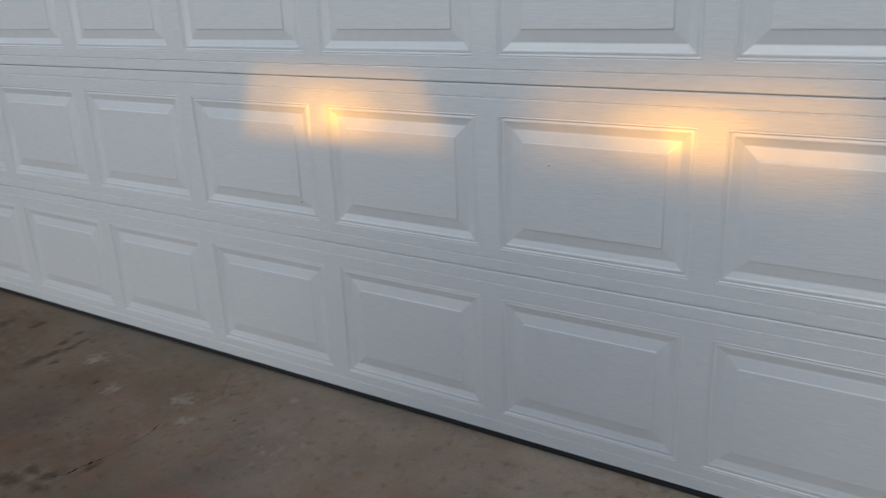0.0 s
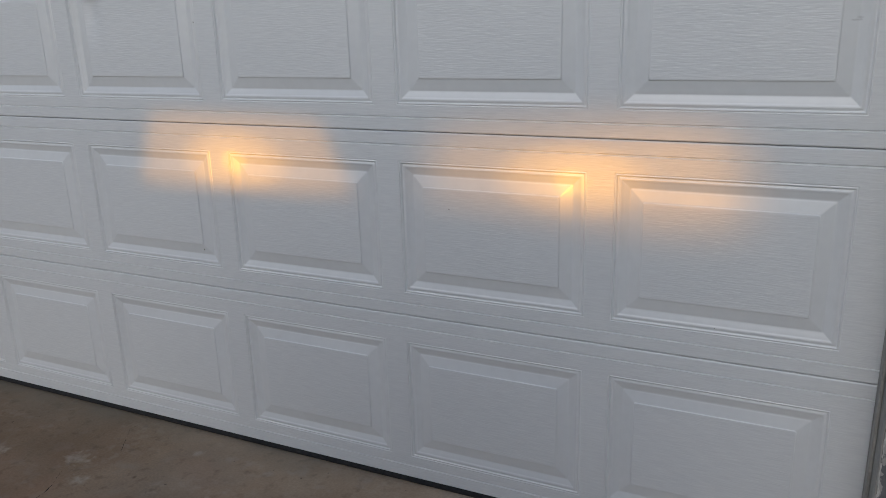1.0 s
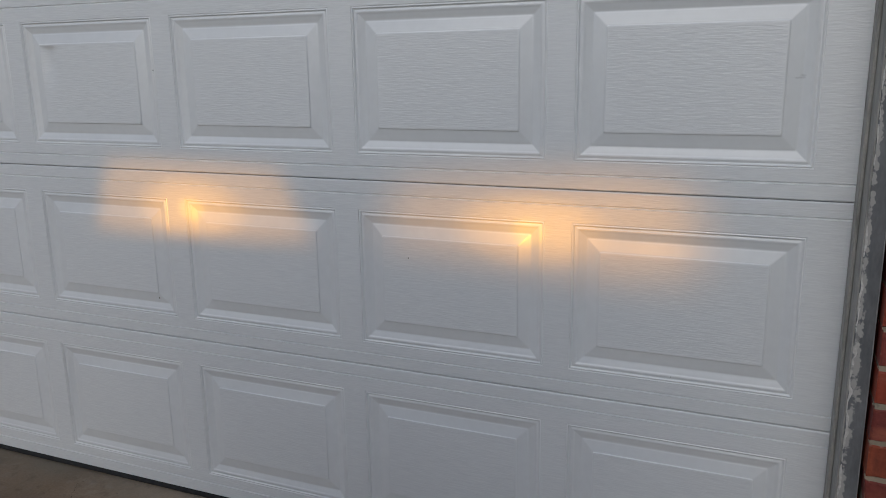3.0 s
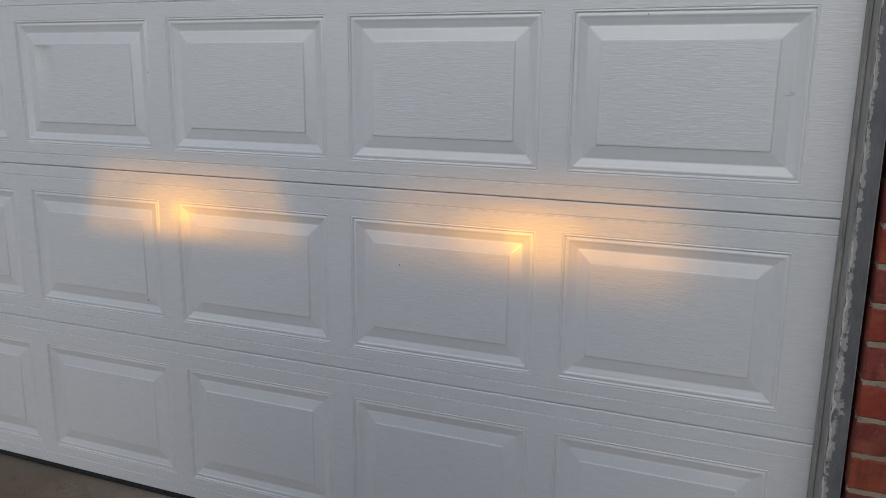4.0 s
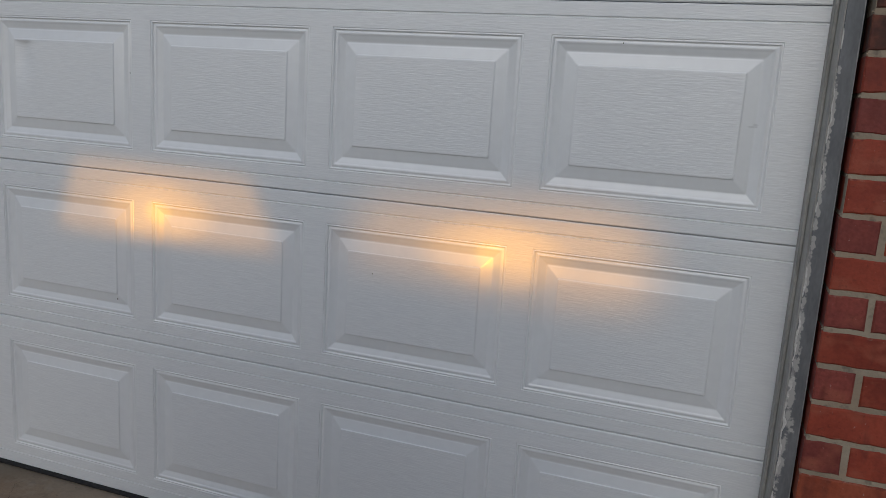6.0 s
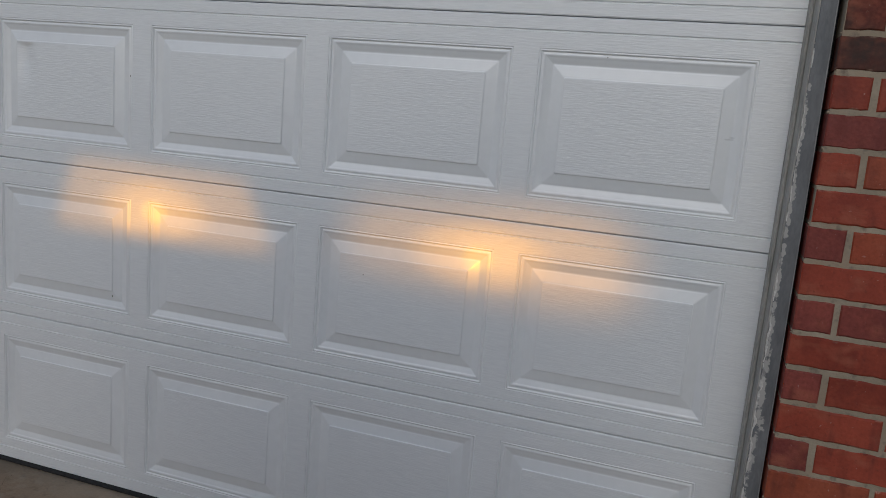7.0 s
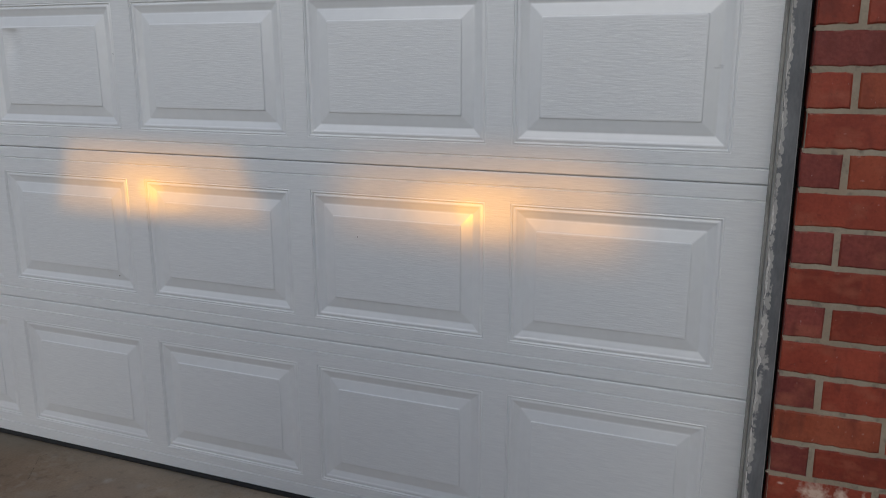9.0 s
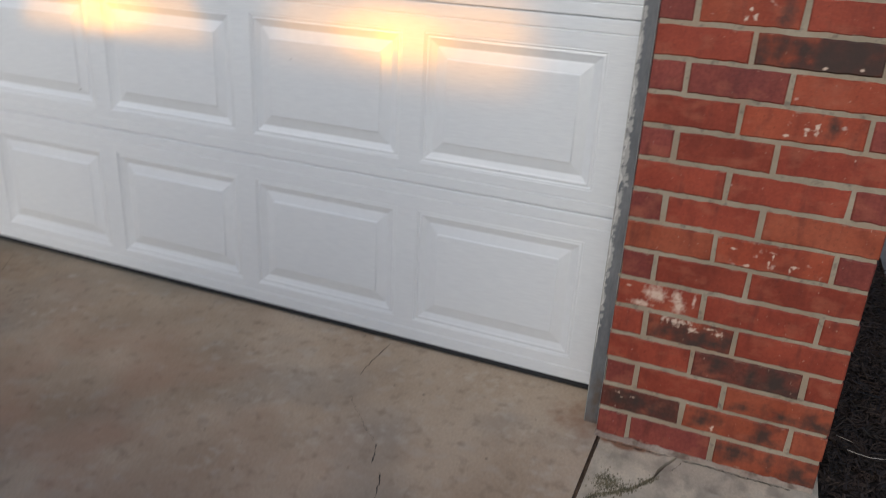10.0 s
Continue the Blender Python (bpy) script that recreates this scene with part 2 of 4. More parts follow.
def section_mesh():
    bm = bmesh.new()

    def strip(pts, x0, x1):
        a = [bm.verts.new((x0, y, z)) for z, y in pts]
        b = [bm.verts.new((x1, y, z)) for z, y in pts]
        for i in range(len(pts) - 1):
            bm.faces.new((a[i], b[i], b[i + 1], a[i + 1]))

    strip(rail_profile(0, PANEL_Z0, 0.0375, True), -DOOR_W, 0)
    strip(rail_profile(PANEL_Z1, SECTION_H, SECTION_H - 0.0375, False), -DOOR_W, 0)
    rights = [-MARGIN - c * PITCH for c in range(8)]
    edges = [0.0] + [v for r in rights for v in (r, r - PANEL_W)] + [-DOOR_W]
    for i in range(0, len(edges), 2):
        strip([(PANEL_Z0, 0.0), (PANEL_Z1, 0.0)], edges[i + 1], edges[i])
    box(bm, (-DOOR_W, 0.030, 0.0008), (0, 0.045, SECTION_H - 0.0008))
    for x in (-DOOR_W, 0):
        bm.faces.new([bm.verts.new(p) for p in ((x, 0, 0.004), (x, 0.03, 0.004), (x, 0.03, SECTION_H - 0.004), (x, 0, SECTION_H - 0.004))])
    bmesh.ops.remove_doubles(bm, verts=bm.verts[:], dist=1e-5)
    me = bpy.data.meshes.new("section")
    bm.to_mesh(me)
    bm.free()
    me.materials.append(DOOR_WHITE)
    return me


def build_door():
    door = tagged(empty("garage_door"), "white steel sectional garage door with raised rectangular panels, closed", "garage door")
    sec_me, pan_me, dented = section_mesh(), panel_mesh(), panel_mesh((0.107, 0.262, 0.030, 0.066, 0.0092))
    for s in range(4):
        sec = new("section", sec_me)
        sec.parent, sec.location = door, (0, 0, DOOR_Z + s * SECTION_H)
        for c in range(8):
            p = new("panel", dented if (s, c) == (2, 3) else pan_me)
            p.parent, p.location = sec, (-MARGIN - c * PITCH - PANEL_W, 0, PANEL_Z0)
    bm = bmesh.new()
    prof = [(0.006, 0.0180), (0.002, 0.0178), (-0.004, 0.0145), (-0.006, 0.007), (-0.001, 0.001), (0.012, 0.0), (0.03, 0.003), (0.03, 0.0180)]
    a = [bm.verts.new((-DOOR_W, y, z)) for y, z in prof]
    b = [bm.verts.new((0, y, z)) for y, z in prof]
    for i in range(len(prof)):
        j = (i + 1) % len(prof)
        bm.faces.new((a[i], b[i], b[j], a[j]))
    bm.faces.new(a), bm.faces.new(b[::-1])
    bmesh.ops.recalc_face_normals(bm, faces=bm.faces[:])
    box_part("retainer", (-DOOR_W, 0.0012, 0.0183), (0, 0.029, DOOR_Z + 0.0012), DOOR_WHITE, door, "white metal strip that holds the seal", bevel=0.001, seg=1)
    part("bottom_seal", bm, SEAL_BLACK, door, "black rubber seal along the foot of the door")
    return door


door = build_door()

# ---- setting: ground, driveway, walls that close the place, one wall added to dim the left ----
bm = bmesh.new()
bmesh.ops.create_grid(bm, x_segments=1, y_segments=1, size=300, matrix=Matrix.Translation((0, 0, -0.06)))
tagged(part("ground", bm, GRASS), "flat dull green lawn ground", "ground", kind="structure")

JOINT_X = 0.060
bm = bmesh.new()
prism(bm, [(-5.6, 0.6), (-5.6, -14), (JOINT_X - 0.004, -14), (JOINT_X - 0.004, 0.6)], -0.12, 0.0)
driveway = tagged(part("driveway", bm, CONCRETE), "brown-grey worn concrete driveway with hairline cracks, stains and dimness painted in on the left", "driveway", kind="structure")

wall_h = box_part("wall_header", (-5.2, -0.17, 2.16), (0.61, 0.13, 3.0), WALL_BRICK)
tagged(wall_h, "red brick wall above the garage door", "wall", kind="structure")
wall_l = box_part("wall_left", (-5.6, -0.21, 0.0), (-4.90, 0.13, 3.0), WALL_BRICK)
tagged(wall_l, "red brick wall beside the garage door", "wall", kind="structure")
wall_s = box_part("wall_side", (0.30, 0.10, 0.0), (0.606, 6.0, 3.0), WALL_BRICK)
tagged(wall_s, "red brick side wall of the garage", "wall", kind="structure")

wall_b = box_part("wall_back", (-5.6, 5.8, 0.0), (0.298, 6.0, 3.0), WALL_BRICK)
tagged(wall_b, "red brick back wall of the garage", "wall", kind="structure")
wall_w = box_part("wall_west", (-5.6, 0.132, 0.0), (-5.3, 5.798, 3.0), WALL_BRICK)
tagged(wall_w, "red brick far side wall of the garage", "wall", kind="structure")
# unseen wall, added to block low sky and darken reflections on the left
SHADE_WALL = material("shade_wall_dark", ((0.07, 0.062, 0.052), (0.11, 0.098, 0.083)), rough=0.9, scale=3, grain=60, grain_mix=0.2, bump=0.3)
wall_y = box_part("wall_yard", (-6.3, -9.0, -0.06), (-6.0, -0.215, 1.45), SHADE_WALL)
tagged(wall_y, "plain low dark wall along the driveway, unseen, added to dim the left", "wall", kind="structure")
ROOF = material("roof_shingle", ((0.06, 0.055, 0.05), (0.11, 0.10, 0.095)), rough=0.9, scale=6, grain=60, grain_mix=0.25, bump=0.4)
bm = bmesh.new()
for f in (((-5.7, -0.22, 3.0), (0.71, -0.22, 3.0), (0.71, 2.9, 4.1), (-5.7, 2.9, 4.1)), ((-5.7, 2.9, 4.1), (0.71, 2.9, 4.1), (0.71, 6.1, 3.0), (-5.7, 6.1, 3.0)),
          ((0.6, -0.2, 3.0), (0.6, 6.0, 3.0), (0.6, 2.9, 4.09)), ((-5.6, 6.0, 3.0), (-5.6, -0.2, 3.0), (-5.6, 2.9, 4.09)), ((-5.7, 6.1, 3.001), (0.71, 6.1, 3.001), (0.71, -0.22, 3.001), (-5.7, -0.22, 3.001))):
    bm.faces.new([bm.verts.new(p) for p in f])
tagged(part("roof", bm, ROOF), "plain dark gabled garage roof", "roof", kind="structure")

# ---- side jamb with worn paint ----
JAMB_X0, JAMB_X1, JAMB_Y = 0.008, 0.0445, -0.165


def jamb_edge(z):
    """The jamb's outer edge, which leaves the brickwork towards its head."""
    return JAMB_X1 - 0.0045 * min(1.0, max(0.0, (z - 0.3) / 1.3))


def upright_strip(name, left, right, y0, y1, heights, mat, parent, label=""):
    """A strip that stands between two edges given by height."""
    bm = bmesh.new()
    rows = [[bm.verts.new(p) for p in ((left(z), y0, z), (right(z), y0, z), (right(z), y1, z), (left(z), y1, z))] for z in heights]
    for a, b in zip(rows, rows[1:]):
        for i in range(4):
            j = (i + 1) % 4
            bm.faces.new((a[i], a[j], b[j], b[i]))
    bm.faces.new(rows[0][::-1]), bm.faces.new(rows[-1])
    bmesh.ops.recalc_face_normals(bm, faces=bm.faces[:])
    return part(name, bm, mat, parent, label)


def build_jamb():
    jamb = tagged(empty("door_jamb", (0, 0, 0)), "grey painted timber door jamb with peeling paint", "door jamb", kind="structure")
    heights = [2.16 * k / 90 for k in range(91)]
    upright_strip("board", lambda z: JAMB_X0, jamb_edge, JAMB_Y, 0.10, heights, JAMB_GREY, jamb)
    upright_strip("worn_arris", lambda z: jamb_edge(z) - 0.0014 - 0.001 * noise.noise((1.0, 2.0, z * 22)), lambda z: jamb_edge(z) + 0.0006, JAMB_Y - 0.0007, JAMB_Y + 0.01, heights, JAMB_WORN, jamb,
                  "pale worn outer edge of the jamb")
    box_part("inner_face", (JAMB_X0 - 0.003, JAMB_Y + 0.004, 0.0), (JAMB_X0 - 0.0005, 0.06, 2.15), JAMB_BEIGE, jamb, "beige old paint on the jamb's inner face")
    box_part("weather_stop", (-0.003, -0.060, 0.004), (JAMB_X0 - 0.0032, -0.003, 2.13), JAMB_BEIGE, jamb, "thin beige weather stop", bevel=0.002)
    # near-black filler: the open gap's shade is put into its colour
    box_part("gap_filler", (0.033, -0.105, 0.0), (0.0515, 0.099, 2.155), GAP_BLACK, jamb, "black filler between jamb and brickwork, the gap's dark put into its colour")
    return jamb


jamb = build_jamb()

# ---- brick pilaster ----
PX0, PX1, PY = 0.05, 0.61, -0.21
COURSE, BED0, JOINT = 0.079, 0.087, 0.0105
ROW_A = ((0.050, 0.126, 0.24), (0.138, 0.347, 0.09), (0.359, 0.610, 0.09))
ROW_B = ((0.050, 0.257, 0.09), (0.268, 0.522, 0.09), (0.534, 0.610, 0.24))
COLOURS = [  # three bricks a course, from the foot up
    "plum plum flashed", "dark flashed orange", "plum red flashed", "red dark red", "red flashed red", "splashed red red", "plum red red",
    "orange marked plum", "plum red orange", "red red plum", "plum red red", "red marked plum", "plum plum marked", "red dark plum",
    "plum marked red", "red plum red", "red orange red", "plum marked red", "red red plum", "plum orange red", "dark red plum",
    "red marked red", "plum red red", "red red orange", "plum red dark", "red orange red", "plum red red", "red red plum"]


def brick_mesh(w, h, d, seed):
    """A wire-cut brick with worn, slightly wavy front arrises; origin at its lower left front corner."""
    rng = random.Random(seed)
    n = 12 if w > 0.15 else 5
    bm = bmesh.new()

    def jig(a):
        return rng.uniform(-a, a)

    front, mid, back = [], [], []
    ring = [(i / n, 0) for i in range(n)] + [(1, 0)] + [(1 - i / n, 1) for i in range(n)] + [(0, 1)]
    for u, v in ring:
        x, z = u * w, v * h
        jx, jz = jig(0.0019), jig(0.0018)
        sx, sz = (0.0035 if u == 0 else -0.0035 if u == 1 else 0), (0.0035 if v == 0 else -0.0035)
        front.append(bm.verts.new((x + sx + jx, jig(0.0008), z + sz + jz)))
        mid.append(bm.verts.new((x + jx * 0.7, 0.0035 + jig(0.0006), z + jz * 0.7)))
        back.append(bm.verts.new((x, d, z)))
    m = len(ring)
    for k in range(n):
        bm.faces.new((front[k], front[k + 1], front[m - 2 - k], front[m - 1 - k]))
    for a, b in ((mid, front), (back, mid)):
        for i in range(m):
            j = (i + 1) % m
            bm.faces.new((a[i], a[j], b[j], b[i]))
    bmesh.ops.recalc_face_normals(bm, faces=bm.faces[:])
    me = bpy.data.meshes.new("brick")
    bm.to_mesh(me)
    bm.free()
    me.materials.append(BRICKS["red"])
    return me


def build_pilaster():
    pil = tagged(empty("brick_pilaster", (0.33, -0.05, 0)), "red brick pilaster with pale mortar joints", "brick pilaster", kind="structure")
    inv = Matrix.Translation((-0.33, 0.05, 0))
    core = box_part("mortar_core", (PX0 + 0.002, PY + 0.0034, 0.0), (PX1 - 0.0025, 0.10, 2.16), MORTAR, pil, "grey-beige mortar")
    core.matrix_parent_inverse = inv
    meshes = {}
    for i in range(len(COLOURS)):
        z0 = 0.006 if i == 0 else BED0 + (i - 1) * COURSE + JOINT / 2
        z1 = BED0 + i * COURSE - JOINT / 2
        if z1 > 2.17:
            break
        row, tones = (ROW_B if i % 2 else ROW_A), COLOURS[i].split()
        rng = random.Random(i)
        for k, (x0, x1, d) in enumerate(row):
            key = (i % 2, k, i // 2 % 4, i == 0)
            if key not in meshes:
                meshes[key] = brick_mesh(x1 - x0, z1 - z0, d, repr(key))
            b = new("brick", meshes[key])
            b.parent = pil
            b.matrix_parent_inverse = inv
            b.location = (x0 + rng.uniform(-0.0018, 0.0018), PY + rng.uniform(-0.0012, 0.0012), z0 + rng.uniform(-0.0008, 0.0008))
            b.rotation_euler = (0, radians(rng.uniform(-0.25, 0.25)), radians(rng.uniform(-0.3, 0.3)))
            b["place_in_wall"] = (i, k)
            b.material_slots[0].link = "OBJECT"
            b.material_slots[0].material = BRICKS[tones[k]]
    return pil


pilaster = build_pilaster()


# ---- wear on the concrete, the bricks and the door; dimness painted into the concrete ----
def spot_mask(spots, rough_scale=14.0, rough=0.5, top=1.0, soft=0.4):
    """1 within ragged patches: (x, y, radius along x, radius along y) on the ground."""

    def build(n, l):
        geo = n.new("ShaderNodeNewGeometry")
        nz = n.new("ShaderNodeTexNoise")
        nz.inputs["Scale"].default_value, nz.inputs["Detail"].default_value = rough_scale, 5
        l.new(geo.outputs["Position"], nz.inputs["Vector"])
        total = None
        for x, y, rx, ry in spots:
            mp = n.new("ShaderNodeMapping")
            mp.inputs["Location"].default_value = (-x / rx, -y / ry, 0)
            mp.inputs["Scale"].default_value = (1 / rx, 1 / ry, 0)
            l.new(geo.outputs["Position"], mp.inputs["Vector"])
            ln = n.new("ShaderNodeVectorMath")
            ln.operation = "LENGTH"
            l.new(mp.outputs[0], ln.inputs[0])
            ad = n.new("ShaderNodeMath")
            ad.operation = "MULTIPLY_ADD"
            ad.inputs[1].default_value = rough * 4
            l.new(nz.outputs[0], ad.inputs[0])
            l.new(ln.outputs["Value"], ad.inputs[2])
            r = n.new("ShaderNodeMapRange")
            r.inputs["From Min"].default_value, r.inputs["From Max"].default_value = rough * 2 + 1.1 - soft, rough * 2 + 1.1
            r.inputs["To Min"].default_value, r.inputs["To Max"].default_value = top, 0
            l.new(ad.outputs[0], r.inputs["Value"])
            if total is None:
                total = r.outputs[0]
            else:
                mx = n.new("ShaderNodeMath")
                mx.operation = "MAXIMUM"
                l.new(total, mx.inputs[0])
                l.new(r.outputs[0], mx.inputs[1])
                total = mx.outputs[0]
        return total

    return build


def noise_mask(scale, lo, hi, top=1.0, detail=5.0, stretch=(1, 1, 1), offset=(0, 0, 0)):
    """Ragged flecks where a noise rises over lo."""

    def build(n, l):
        geo = n.new("ShaderNodeNewGeometry")
        mp = n.new("ShaderNodeMapping")
        mp.inputs["Scale"].default_value, mp.inputs["Location"].default_value = stretch, offset
        l.new(geo.outputs["Position"], mp.inputs["Vector"])
        nz = n.new("ShaderNodeTexNoise")
        nz.inputs["Scale"].default_value, nz.inputs["Detail"].default_value = scale, detail
        l.new(mp.outputs[0], nz.inputs["Vector"])
        r = n.new("ShaderNodeMapRange")
        r.inputs["From Min"].default_value, r.inputs["From Max"].default_value, r.inputs["To Max"].default_value = lo, hi, top
        l.new(nz.outputs[0], r.inputs["Value"])
        return r.outputs[0]

    return build


def patch_mask(spots, rough_scale=60.0, rough=0.5, top=1.0, soft=0.3, world=False):
    """1 within ragged patches on an upright face: (x, z, radius along x, radius along z), from the object's own corner."""

    def build(n, l):
        src = n.new("ShaderNodeNewGeometry").outputs["Position"] if world else n.new("ShaderNodeTexCoord").outputs["Object"]
        nz = n.new("ShaderNodeTexNoise")
        nz.inputs["Scale"].default_value, nz.inputs["Detail"].default_value = rough_scale, 6
        l.new(src, nz.inputs["Vector"])
        total = None
        for x, z, rx, rz in spots:
            mp = n.new("ShaderNodeMapping")
            mp.inputs["Location"].default_value = (-x / rx, 0, -z / rz)
            mp.inputs["Scale"].default_value = (1 / rx, 0, 1 / rz)
            l.new(src, mp.inputs["Vector"])
            ln = n.new("ShaderNodeVectorMath")
            ln.operation = "LENGTH"
            l.new(mp.outputs[0], ln.inputs[0])
            ad = n.new("ShaderNodeMath")
            ad.operation = "MULTIPLY_ADD"
            ad.inputs[1].default_value = rough * 4
            l.new(nz.outputs[0], ad.inputs[0])
            l.new(ln.outputs["Value"], ad.inputs[2])
            r = n.new("ShaderNodeMapRange")
            r.inputs["From Min"].default_value, r.inputs["From Max"].default_value = rough * 2 + 1 - soft, rough * 2 + 1
            r.inputs["To Min"].default_value, r.inputs["To Max"].default_value = top, 0
            l.new(ad.outputs[0], r.inputs["Value"])
            if total is None:
                total = r.outputs[0]
            else:
                mx = n.new("ShaderNodeMath")
                mx.operation = "MAXIMUM"
                l.new(total, mx.inputs[0])
                l.new(r.outputs[0], mx.inputs[1])
                total = mx.outputs[0]
        return total

    return build


CONCRETE.node_tree.nodes["Principled BSDF"].inputs["Specular IOR Level"].default_value = 0.05
overlay(CONCRETE, (0.35, 0.235, 0.15), noise_mask(3.1, 0.5, 0.75, 0.55))
overlay(CONCRETE, (0.26, 0.235, 0.205), noise_mask(2.2, 0.52, 0.7, 0.5, offset=(3, 7, 0)))
overlay(CONCRETE, (0.50, 0.43, 0.35), noise_mask(13, 0.56, 0.72, 0.5, detail=9))
overlay(CONCRETE, (0.50, 0.42, 0.33), noise_mask(75, 0.54, 0.66, 0.22, detail=6))
def both(a, b):
    def build(n, l):
        m = n.new("ShaderNodeMath")
        m.operation = "MULTIPLY"
        l.new(a(n, l), m.inputs[0])
        l.new(b(n, l), m.inputs[1])
        return m.outputs[0]

    return build


overlay(CONCRETE, (0.62, 0.54, 0.43), both(noise_mask(4.5, 0.46, 0.62, 1.0, offset=(1, 8, 0)), noise_mask(26, 0.50, 0.68, 0.42, detail=8)))
overlay(CONCRETE, (0.17, 0.125, 0.09), noise_mask(24, 0.56, 0.74, 0.45, detail=8, offset=(9, 1, 0)))
overlay(CONCRETE, (0.09, 0.07, 0.055), noise_mask(30, 0.70, 0.76, 0.7, detail=4, offset=(5, 2, 0)))
# dimmer ground on the left is put into the colour here, no stain
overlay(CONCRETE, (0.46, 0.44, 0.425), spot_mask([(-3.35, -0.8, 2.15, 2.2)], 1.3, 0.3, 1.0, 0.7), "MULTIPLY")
overlay(CONCRETE, (0.30, 0.155, 0.09), spot_mask([(0.0, -0.17, 0.10, 0.09)], 22, 0.7, 0.6, 1.0))
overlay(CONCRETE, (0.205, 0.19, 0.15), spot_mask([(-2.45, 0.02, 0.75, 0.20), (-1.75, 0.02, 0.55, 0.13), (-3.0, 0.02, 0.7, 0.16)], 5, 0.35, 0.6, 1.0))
overlay(CONCRETE, (0.40, 0.22, 0.14), both(noise_mask(3.4, 0.44, 0.62, 1.0, offset=(4, 2, 0)), spot_mask([(-1.6, -0.75, 1.3, 0.55)], 4, 0.3, 0.42, 0.8)))
overlay(CONCRETE, (0.095, 0.066, 0.046), spot_mask([(-3.085, -0.372, 0.036, 0.085), (-3.075, -0.31, 0.028, 0.06), (-3.055, -0.245, 0.024, 0.05), (-3.065, -0.18, 0.016, 0.04), (-3.153, -0.13, 0.02, 0.035),
                                                   (-3.129, -0.225, 0.02, 0.04), (-3.0, -0.345, 0.018, 0.03), (-2.705, -0.37, 0.012, 0.02), (-3.4, -0.16, 0.03, 0.05), (-3.55, -0.24, 0.04, 0.06)], 30, 0.45, 0.75, 0.8))
overlay(CONCRETE, (0.10, 0.072, 0.05), spot_mask([(-2.313, -0.80, 0.045, 0.05), (-2.39, -0.815, 0.05, 0.03), (-2.41, -0.88, 0.07, 0.035), (-2.288, -0.86, 0.05, 0.03), (-2.245, -0.72, 0.018, 0.05),
                                                  (-2.232, -0.82, 0.01, 0.012), (-2.046, -0.32, 0.008, 0.010)], 26, 0.6, 0.72, 1.0))
overlay(CONCRETE, (0.50, 0.45, 0.37), spot_mask([(-2.875, -0.247, 0.045, 0.05), (-1.954, -0.13, 0.022, 0.018), (-2.317, -0.31, 0.05, 0.04), (-2.609, -0.381, 0.03, 0.03), (-2.2, -0.40, 0.04, 0.03)], 40, 0.9, 0.5, 1.1))


def course_mask(lo, hi, scale, nlo, nhi, top):
    """Ragged patches on the bricks along the bed joints, for clinging mortar and for darker edges."""

    def build(n, l):
        geo = n.new("ShaderNodeNewGeometry")
        xyz = n.new("ShaderNodeSeparateXYZ")
        l.new(geo.outputs["Position"], xyz.inputs[0])
        a = n.new("ShaderNodeMath")
        a.operation = "MULTIPLY_ADD"
        a.inputs[1].default_value, a.inputs[2].default_value = 1 / COURSE, 10 - BED0 / COURSE
        l.new(xyz.outputs["Z"], a.inputs[0])
        f = n.new("ShaderNodeMath")
        f.operation = "PINGPONG"
        f.inputs[1].default_value = 0.5
        l.new(a.outputs[0], f.inputs[0])
        nz = n.new("ShaderNodeTexNoise")
        nz.inputs["Scale"].default_value, nz.inputs["Detail"].default_value = scale, 6
        l.new(geo.outputs["Position"], nz.inputs["Vector"])
        near = n.new("ShaderNodeMapRange")
        near.inputs["From Min"].default_value, near.inputs["From Max"].default_value = lo, hi
        near.inputs["To Min"].default_value, near.inputs["To Max"].default_value = 0.0, -0.3
        l.new(f.outputs[0], near.inputs["Value"])
        ad = n.new("ShaderNodeMath")
        ad.operation = "ADD"
        l.new(nz.outputs[0], ad.inputs[0])
        l.new(near.outputs[0], ad.inputs[1])
        r = n.new("ShaderNodeMapRange")
        r.inputs["From Min"].default_value, r.inputs["From Max"].default_value, r.inputs["To Max"].default_value = nlo, nhi, top
        l.new(ad.outputs[0], r.inputs["Value"])
        return r.outputs[0]

    return build


overlay(MORTAR, (0.34, 0.25, 0.17), noise_mask(11, 0.48, 0.68, 0.65, detail=6, offset=(3, 1, 4)))
overlay(MORTAR, (0.13, 0.105, 0.085), noise_mask(42, 0.58, 0.72, 0.7, detail=5, offset=(8, 1, 2)))
overlay(APRON, (0.35, 0.305, 0.24), noise_mask(4, 0.45, 0.65, 0.6, detail=5, offset=(2, 6, 0)))
overlay(APRON, (0.28, 0.24, 0.185), noise_mask(17, 0.50, 0.64, 0.6, detail=8, stretch=(1, 0.6, 1), offset=(6, 3, 0)))
overlay(APRON, (0.22, 0.185, 0.14), noise_mask(9, 0.52, 0.72, 0.6, detail=9))
overlay(APRON, (0.60, 0.53, 0.42), noise_mask(22, 0.56, 0.7, 0.5, detail=8, offset=(4, 4, 0)))
overlay(APRON, (0.30, 0.16, 0.09), spot_mask([(0.13, -0.22, 0.10, 0.03)], 22))
